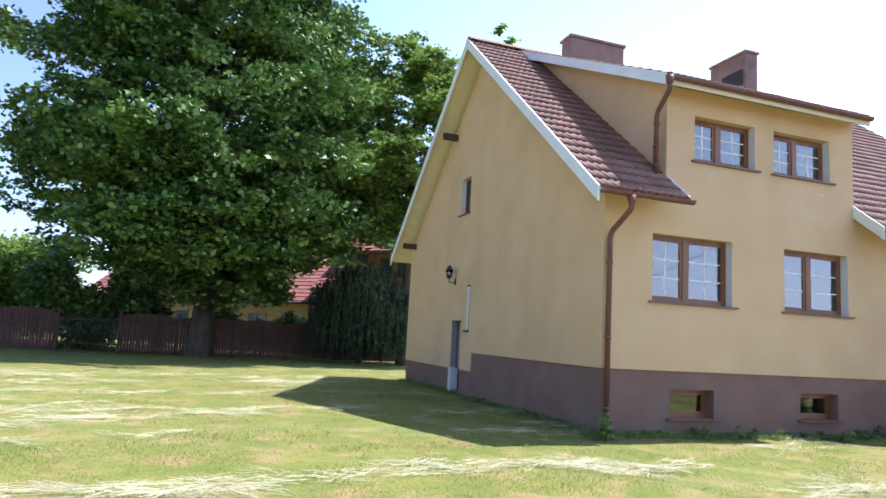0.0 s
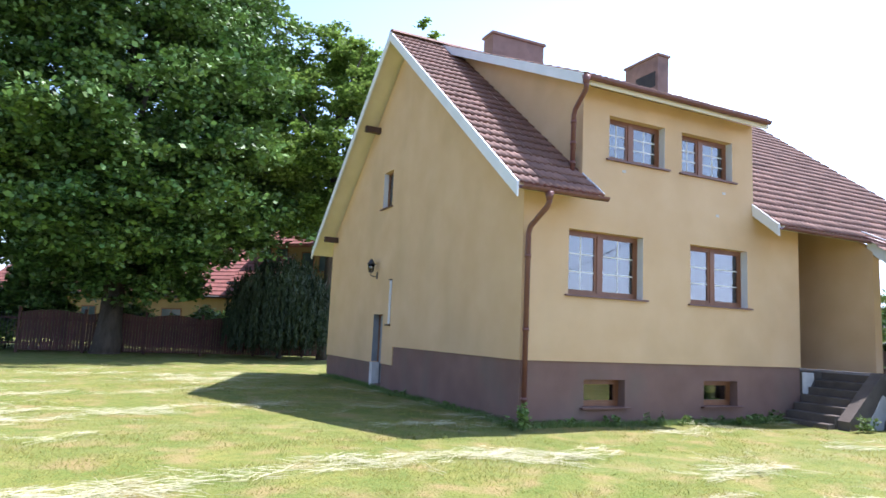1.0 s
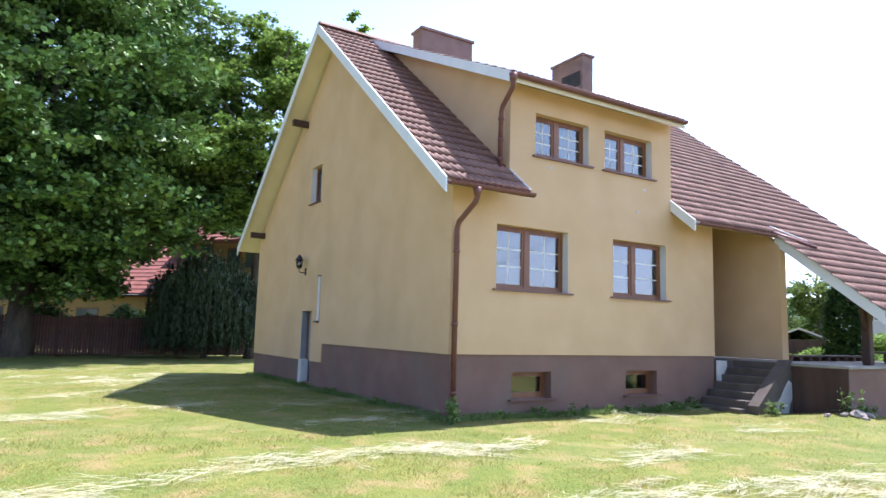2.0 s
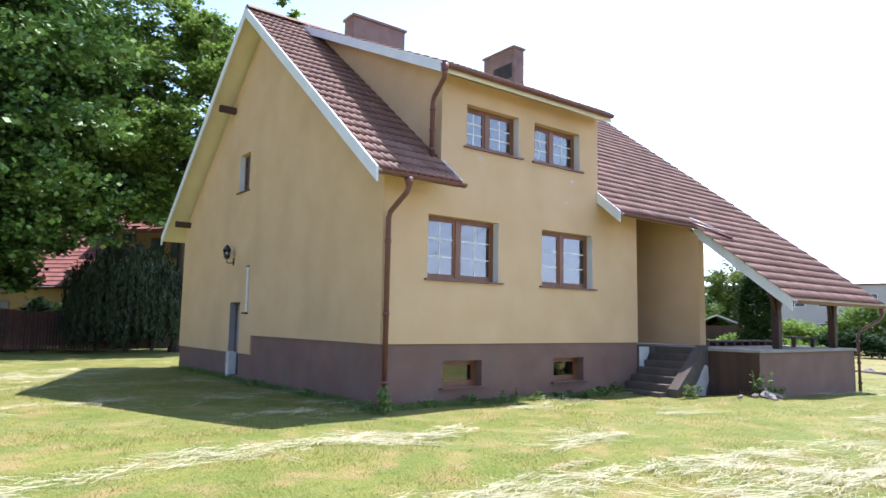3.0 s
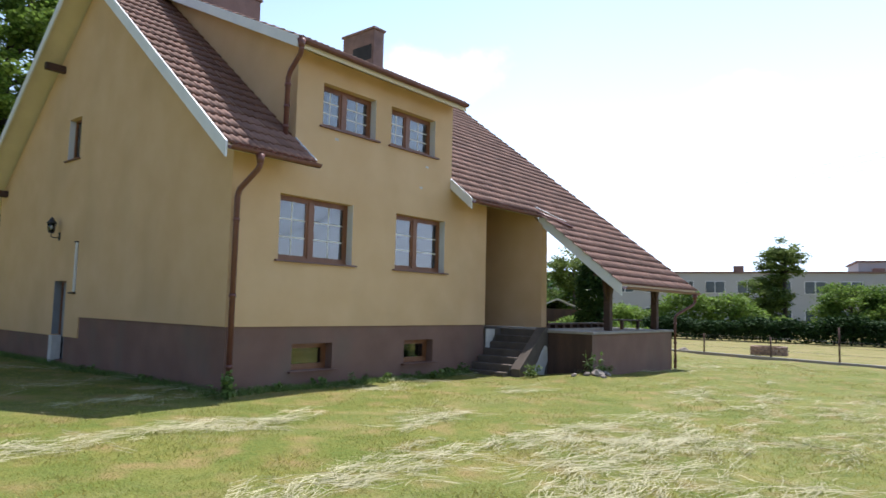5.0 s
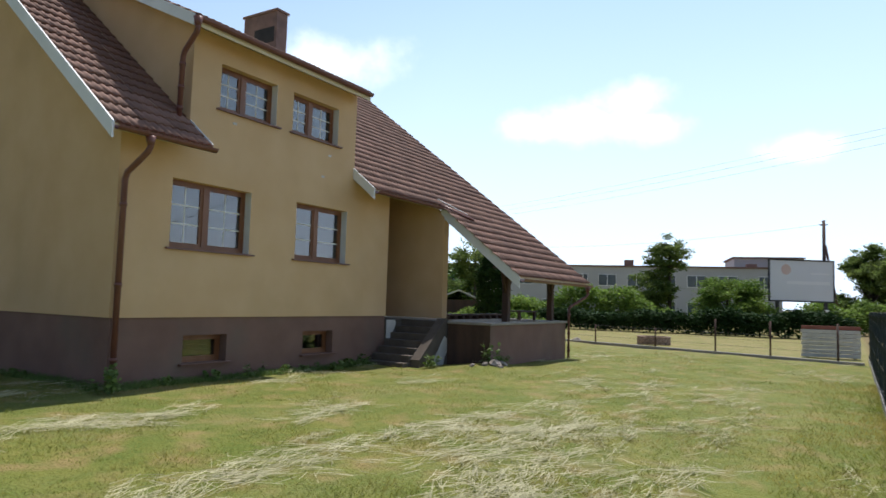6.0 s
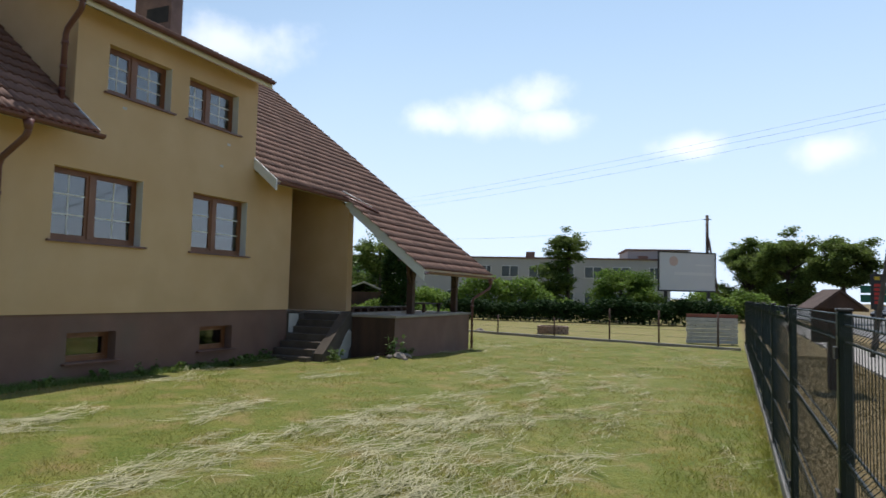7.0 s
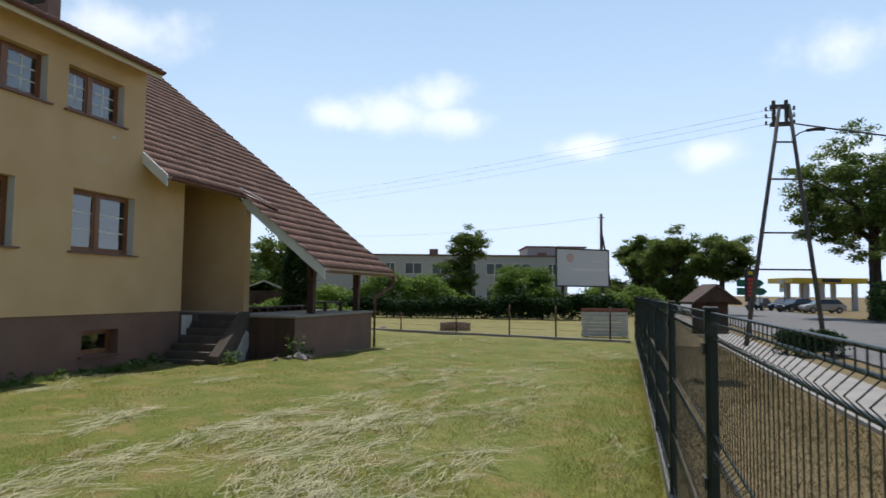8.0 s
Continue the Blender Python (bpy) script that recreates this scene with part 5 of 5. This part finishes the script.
part("sign_plate", prism(bmesh.new(), [(-0.9, 2.4), (0.7, 2.4), (1.0, 2.65), (0.7, 2.9), (-0.9, 2.9)], 0, 0.04, 1), M_SIGNGREEN, rs)
part("sign_plate", prism(bmesh.new(), [(-0.9, 1.8), (0.9, 1.8), (1.2, 2.05), (0.9, 2.3), (-0.9, 2.3)], 0, 0.04, 1), M_SIGNGREEN, rs)

station = thing("filling_station", "filling station canopy with yellow fascia on grey columns", "filling station", at=(86, -35.2, 0))
station.rotation_euler = (0, 0, radians(-75))
part("canopy", boxes((-4.8, 4.6, 0, 6.5, 3.38, 4.05), bevel=0.04), M_YELLOW, station)
part("sign_panel", boxes((-1.2, 1.2, -0.03, 0.0, 3.5, 3.95)), M_SIGN, station)
for x in (-2.7, -0.8, 3.3):
    for y in (0.8, 5.4):
        part("column", boxes((x - 0.26, x + 0.26, y - 0.26, y + 0.26, 0, 3.38)), M_FARWALL, station)
for x, z in ((-6.4, 3.0), (-4.2, 3.1)):
    b = thing("banner", "pale advertising banner on a slim mast", "banner", "banners", at=(80 + 0.26 * x * 1.3, -33.3 - 0.966 * x * 1.3, 0))
    b.rotation_euler = (0, 0, radians(-75))
    part("mast", tube(bmesh.new(), [(0.3, 0, 0), (0.3, 0, z + 0.6)], 0.05, 6), M_METAL, b)
    part("cloth", boxes((-0.28, 0.26, -0.01, 0.01, z - 0.9, z + 0.5)), M_BB, b)
    part("print_bar", boxes((-0.2, 0.18, -0.016, -0.011, z - 0.4, z + 0.0)), M_YELLOW, b)
kiosk = thing("kiosk", "dark grey flat-roofed building beside the station", "building", at=(58.2, -36.2, 0))
kiosk.rotation_euler = (0, 0, radians(-75))
part("wall", boxes((-3, 3, 0, 5, 0, 2.9)), M_PYL, kiosk)
part("roof", boxes((-3.2, 3.2, -0.2, 5.2, 2.9, 3.2)), M_PYL, kiosk)
for x in (-2.2, 0.4):
    part("window", boxes((x, x + 1.4, -0.02, 0, 0.9, 2.1)), M_FARGLASS, kiosk)


def car(x, y, turn, paint, label):
    """A parked hatchback: body with wheel bulges, glasshouse, wheels, lights."""
    c = thing("car", label, "car", "parked cars", at=(x, y, 0.0))
    c.rotation_euler = (0, 0, radians(turn))
    body = prism(bmesh.new(), [(-2.05, 0.32), (2.0, 0.32), (2.1, 0.55), (2.02, 0.78), (1.2, 0.92), (0.95, 0.95), (-1.75, 0.98), (-2.08, 0.85)], -0.84, 0.84, 1)
    bmesh.ops.bevel(body, geom=body.edges[:], offset=0.07, segments=2, affect="EDGES")
    b = part("body", body, paint, c)
    roof_bm = bmesh.new()
    lo = [roof_bm.verts.new(p) for p in ((-1.75, -0.76, 0.96), (1.1, -0.76, 0.94), (1.1, 0.76, 0.94), (-1.75, 0.76, 0.96))]
    hi = [roof_bm.verts.new(p) for p in ((-1.35, -0.6, 1.42), (0.25, -0.6, 1.44), (0.25, 0.6, 1.44), (-1.35, 0.6, 1.42))]
    for i in range(4):
        roof_bm.faces.new((lo[i], lo[(i + 1) % 4], hi[(i + 1) % 4], hi[i]))
    roof_bm.faces.new(hi)
    part("glasshouse", roof_bm, M_FARGLASS, c, "dark car windows")
    part("roof_panel", boxes((-1.38, 0.28, -0.62, 0.62, 1.425, 1.48), bevel=0.02), paint, c)
    for wx in (-1.3, 1.3):
        for wy in (-0.8, 0.8):
            t = part("wheel", tube(bmesh.new(), [(wx, wy - 0.1, 0.32), (wx, wy + 0.1, 0.32)], 0.32, 14), M_SIGN, c)
            part("rim", tube(bmesh.new(), [(wx, wy - 0.11, 0.32), (wx, wy + 0.11, 0.32)], 0.19, 10), M_FARWALL, t)
    for wy in (-0.6, 0.6):
        part("headlight", boxes((2.03, 2.1, wy - 0.16, wy + 0.16, 0.62, 0.76), bevel=0.02), M_BB2, c)
        part("tail_light", boxes((-2.1, -2.03, wy - 0.12, wy + 0.12, 0.65, 0.85), bevel=0.02), M_SIGNRED, c)


M_CARD = mat("dark_car_paint", (0.02, 0.022, 0.028), (0.03, 0.032, 0.04), 2, 0.25, 0)
M_CARB = mat("dark_blue_car_paint", (0.015, 0.022, 0.06), (0.02, 0.03, 0.075), 2, 0.25, 0)
M_CARS = mat("silver_car_paint", (0.45, 0.46, 0.47), (0.5, 0.51, 0.52), 2, 0.3, 0, metal=0.4)
car(73.5, -28.3, 120, M_CARD, "dark grey parked car by the road")
car(71.2, -30.3, 100, M_CARS, "silver parked car by the road")
car(80.5, -25.9, 150, M_CARD, "dark parked car farther along the road")
car(79.5, -28.4, 140, M_CARB, "dark blue parked car by the station")

# ---- flats and shed ----
flats = thing("apartment_block", "long grey two-storey flat-roofed block with chimneys", "building", at=(69.5, -4.2, 0))
flats.rotation_euler = (0, 0, radians(105.5))
L = 44
part("wall", boxes((0, L, -10, 0, 0, 5.85)), M_FARWALL, flats)
part("roof_edge", boxes((-0.2, L + 0.2, -10.2, 0.15, 5.85, 6.03)), M_CHIM, flats)
part("upper_block", boxes((-2.5, 4.2, -10, -2.5, 5.0, 7.1)), M_FARWALL, flats)
part("upper_roof", boxes((-2.7, 4.4, -10.2, -2.3, 7.1, 7.25)), M_CHIM, flats)
for x, h in ((10.6, 1.5), (14.6, 0.6), (23.0, 0.5), (2.2, 0.3)):
    part("chimney", boxes((x, x + (0.5 if h > 1 else 1.0), -1.6, -0.9, 6.03, 6.1 + h)), M_CHIM, flats)
for i in range(14):
    x = 1.2 + 3.05 * i
    for z in (1.0, 3.85):
        w = 1.8 if i % 3 else 0.95
        nw = part("window", boxes((x - 0.06, x + w + 0.06, 0.0, 0.05, z - 0.06, z + 1.21)), M_BB2, flats)
        part("pane", boxes((x, x + w / 2 - 0.04, 0.05, 0.06, z, z + 1.15)), M_FARGLASS, nw)
        part("pane", boxes((x + w / 2 + 0.04, x + w, 0.05, 0.06, z, z + 1.15)), M_FARGLASS, nw)
shed = thing("garden_shed", "small brown garden shed with a pale sheet roof", "shed", at=(32.2, 12.2, 0))
shed.rotation_euler = (0, 0, radians(-58))
part("wall", boxes((-1.4, 1.4, 0, 2.5, 0, 1.75)), M_WOOD, shed)
part("roof", prism(bmesh.new(), [(-1.7, 1.65), (0, 2.35), (1.7, 1.65), (1.7, 1.75), (0, 2.45), (-1.7, 1.75)], -0.2, 2.7, 1), M_PLASTER, shed)

# ---- weeds and grass ----
M_GRASS = mat("grass_blade", (0.155, 0.215, 0.03), (0.41, 0.335, 0.095), 0.6, 0.6, 0, 12, rnd=0.35, trans=0.48)
M_HAY = mat("dry_hay", (0.29, 0.28, 0.14), (0.48, 0.45, 0.275), 1.5, 0.8, 0, 12, rnd=0.25)
M_WEED = mat("weed_leaf", (0.09, 0.165, 0.03), (0.20, 0.28, 0.075), 2, 0.6, 0, 12, rnd=0.3, trans=0.3)


def inside_house(x, y):
    return ((x > -0.02) & (x < 14) & (y > 0.0) & (y < 12.1)) | ((x > 8.3) & (x < 13.25) & (y > -2.7) & (y < 12)) | ((x > 6.7) & (x < 8.4) & (y > -1.45) & (y < 0.1))


def blades(n, h, w, lean, rng, pts):
    """Upright bent triangles on the ground."""
    x, y = pts[:, 0], pts[:, 1]
    a = rng.uniform(0, 6.283, n)
    hh = h * rng.uniform(0.5, 1.3, n)
    z = gz(x, y)
    ww = w * rng.uniform(0.7, 1.3, n)
    b = rng.uniform(0, 6.283, n)
    ln = lean * hh * rng.uniform(0.3, 1.4, n)
    p0 = np.stack([x - np.cos(a) * ww, y - np.sin(a) * ww, z - 0.01], 1)
    p1 = np.stack([x + np.cos(a) * ww, y + np.sin(a) * ww, z - 0.01], 1)
    p2 = np.stack([x + np.cos(b) * ln, y + np.sin(b) * ln, z + hh], 1)
    return np.stack([p0, p1, p2], 1).reshape(-1, 3), np.arange(3 * n).reshape(n, 3)


def lawn_points(n, rng):
    """Points over the lawn, thinning out with distance from the garden's near corner."""
    r = 1.6 + 26 * rng.uniform(0, 1, n) ** 1.25
    a = rng.uniform(radians(-8), radians(112), n)
    p = np.stack([-6.4 + r * np.cos(a), -10.3 + r * np.sin(a)], 1)
    keep = ~inside_house(p[:, 0], p[:, 1]) & (p[:, 1] > -10.72) & (p[:, 0] < 19)
    return p[keep]


rng = np.random.default_rng(77)
pts = lawn_points(310000, rng)
# thin, dried-out places between the green tufts
thin = np.array([noise.noise(Vector((a * 0.55, b * 0.9, 1.7))) + 0.5 * noise.noise(Vector((a * 2.3, b * 2.9, 5.2))) for a, b in pts])
pts = pts[thin < 0.22 + 0.35 * rng.uniform(0, 1, len(pts)) ** 2]
tuft = np.array([noise.noise(Vector((a * 1.3, b * 1.3, 9.4))) + 0.6 * noise.noise(Vector((a * 4, b * 4, 2.2))) for a, b in pts])
v, f = blades(len(pts), 0.038 * np.clip(0.8 + 1.1 * tuft, 0.4, 2.0), 0.0045, 1.3, rng, pts)
tagged(fast_mesh("grass", v, f, M_GRASS), "short mown green grass blades", "grass", kind="stuff")


# longer green growth along the foot of the panel fence
edge = np.stack([-4 + 16 * rng.uniform(0, 1, 9000) ** 1.2, -10.72 + 1.1 * rng.uniform(0, 1, 9000) ** 2.6], 1)
v, f = blades(len(edge), 0.06, 0.006, 1.1, rng, edge)
tagged(fast_mesh("long_grass", v, f, M_GRASS), "longer bright green grass along the panel fence", "grass", kind="stuff")


foot = np.concatenate([np.stack([rng.uniform(0, 6.9, 5000), -0.35 * rng.uniform(0, 1, 5000) ** 1.5 - 0.01], 1), np.stack([-0.3 * rng.uniform(0, 1, 4500) ** 1.5 - 0.01, rng.uniform(-0.2, 12, 4500)], 1)])
v, f = blades(len(foot), 0.10, 0.007, 0.9, rng, foot)
tagged(fast_mesh("wall_grass", v, f, M_WEED), "unmown green grass along the foot of the house walls", "grass", kind="stuff")


def swath(x, y):
    """How much cut hay lies at a place: broken bands across the lawn."""
    q = np.array([noise.noise(Vector((a * 0.16 + b * 0.10, b * 0.62 - a * 0.22, 3.3))) + 0.6 * noise.noise(Vector((a * 0.5, b * 1.4 - a * 0.4, 8.1))) for a, b in zip(x, y)])
    row = np.cos(2.094 * (y + 2.8 + 0.35 * np.sin(0.55 * x)))
    return np.maximum(q, 0.5 * np.clip((row - 0.4) / 0.6, 0, 1) + 0.7 * q)


pts = lawn_points(22000, rng)
pts = pts[swath(pts[:, 0], pts[:, 1]) > 0.50 + 0.25 * rng.uniform(-1, 1, len(pts))]
n = len(pts)
a = rng.normal(0.25, 1.0, n)
ln = 0.10 * rng.uniform(0.4, 1.5, n)
z = gz(pts[:, 0], pts[:, 1]) + rng.uniform(0.015, 0.075, n)
d = np.stack([np.cos(a) * ln, np.sin(a) * ln, rng.normal(0, 0.02, n)], 1)
c = np.stack([pts[:, 0], pts[:, 1], z], 1)
s = np.stack([-np.sin(a) * 0.0018, np.cos(a) * 0.0018, np.full(n, 0.0014)], 1)
v = np.stack([c - d - s, c + d - s, c + d + s, c - d + s], 1).reshape(-1, 3)
hv = [v]
# longer wisps left by the mower
wp = np.stack([rng.uniform(-12, 18, 16000), rng.uniform(-10.4, 12, 16000)], 1)
far = np.hypot(wp[:, 0] + 6, wp[:, 1] + 10)
wp = wp[(swath(wp[:, 0], wp[:, 1]) > 0.34) & (rng.uniform(0, 1, len(wp)) < np.clip(1.15 - far / 13, 0.1, 1))][:1300]
for wx, wy in wp:
    m = rng.integers(10, 30)
    L, th, bend = rng.uniform(0.3, 1.0), rng.normal(0.0, 0.55), rng.normal(0, 0.4)
    u = rng.uniform(-1, 1, m)
    ang = th + bend * u + rng.normal(0, 0.22, m)
    px, py = wx + L * u * np.cos(th) + rng.normal(0, 0.04, m), wy + L * u * np.sin(th) + bend * 0.25 * L * u * u + rng.normal(0, 0.04, m)
    keep = ~inside_house(px, py) & (py > -10.7)
    px, py, ang = px[keep], py[keep], ang[keep]
    m = len(px)
    pz = gz(px, py) + rng.uniform(0.02, 0.07, m)
    ll = rng.uniform(0.07, 0.18, m)
    cc = np.stack([px, py, pz], 1)
    dd = np.stack([np.cos(ang) * ll, np.sin(ang) * ll, rng.normal(0, 0.012, m)], 1)
    wide = rng.uniform(0.0010, 0.0030, m)
    ss = np.stack([-np.sin(ang) * wide, np.cos(ang) * wide, np.full(m, 0.0012)], 1)
    hv.append(np.stack([cc - dd - ss, cc + dd - ss, cc + dd + ss, cc - dd + ss], 1).reshape(-1, 3))
v = np.concatenate(hv)
n = len(v) // 4
tagged(fast_mesh("hay", v, np.arange(4 * n).reshape(n, 4), M_HAY), "pale strands of cut hay lying on the lawn", "hay", kind="stuff")


M_DRY = mat("dry_verge_grass", (0.16, 0.135, 0.05), (0.33, 0.25, 0.12), 1.4, 0.8, 0, 14, rnd=0.35)
pv = np.stack([-6 + 24 * rng.uniform(0, 1, 60000) ** 1.3, rng.uniform(-13.5, -10.9, 60000)], 1)
v, f = blades(len(pv), 0.05, 0.005, 1.3, rng, pv)
tagged(fast_mesh("dry_grass", v, f, M_DRY), "dry brownish grass on the verge beyond the fence", "grass", kind="stuff")


def weed(x, y, h, n, seed):
    """A tuft of leafy weeds: stalks with leaves."""
    rng = np.random.default_rng(seed)
    t = thing("weed", "leafy green weeds at the foot of the wall", "weed", "weeds along the house", at=(x, y, float(gz(np.array(x), np.array(y)))))
    bm = bmesh.new()
    cs = []
    for _ in range(n):
        a, k = rng.uniform(0, 6.28), rng.uniform(0, 0.18)
        hh = h * rng.uniform(0.5, 1.1)
        e = (k * 2 * math.cos(a), k * 2 * math.sin(a), hh)
        tube(bm, [(k * math.cos(a), k * math.sin(a), -0.03), e], 0.006, 4, 0.003)
        cs += [(k * math.cos(a) + (e[0] - k * math.cos(a)) * q, k * math.sin(a) + (e[1] - k * math.sin(a)) * q, hh * q) for q in rng.uniform(0.1, 1, 7)]
    tagged(part("stalks", bm, M_WEED, t), kind="stuff")
    v, f = leaf_cloud(np.array(cs), np.full(len(cs), 0.035), 4, 0.075, rng)
    fast_mesh("leaves", v, f, M_WEED, t)


weed(-0.12, -0.32, 0.42, 8, 1)
for i, (x, h) in enumerate(((0.9, 0.12), (2.0, 0.2), (2.7, 0.26), (3.4, 0.18), (4.3, 0.16), (5.2, 0.24), (5.9, 0.26), (6.5, 0.3))):
    weed(x, -0.2, h, 3, 10 + i)
for i, (y, h) in enumerate(((2.2, 0.12), (5.2, 0.14))):
    weed(-0.2, y, h, 3, 30 + i)
weed(8.05, -2.75, 0.6, 5, 50)
weed(7.15, -1.6, 0.45, 4, 51)
weed(8.4, -3.0, 0.22, 4, 53)
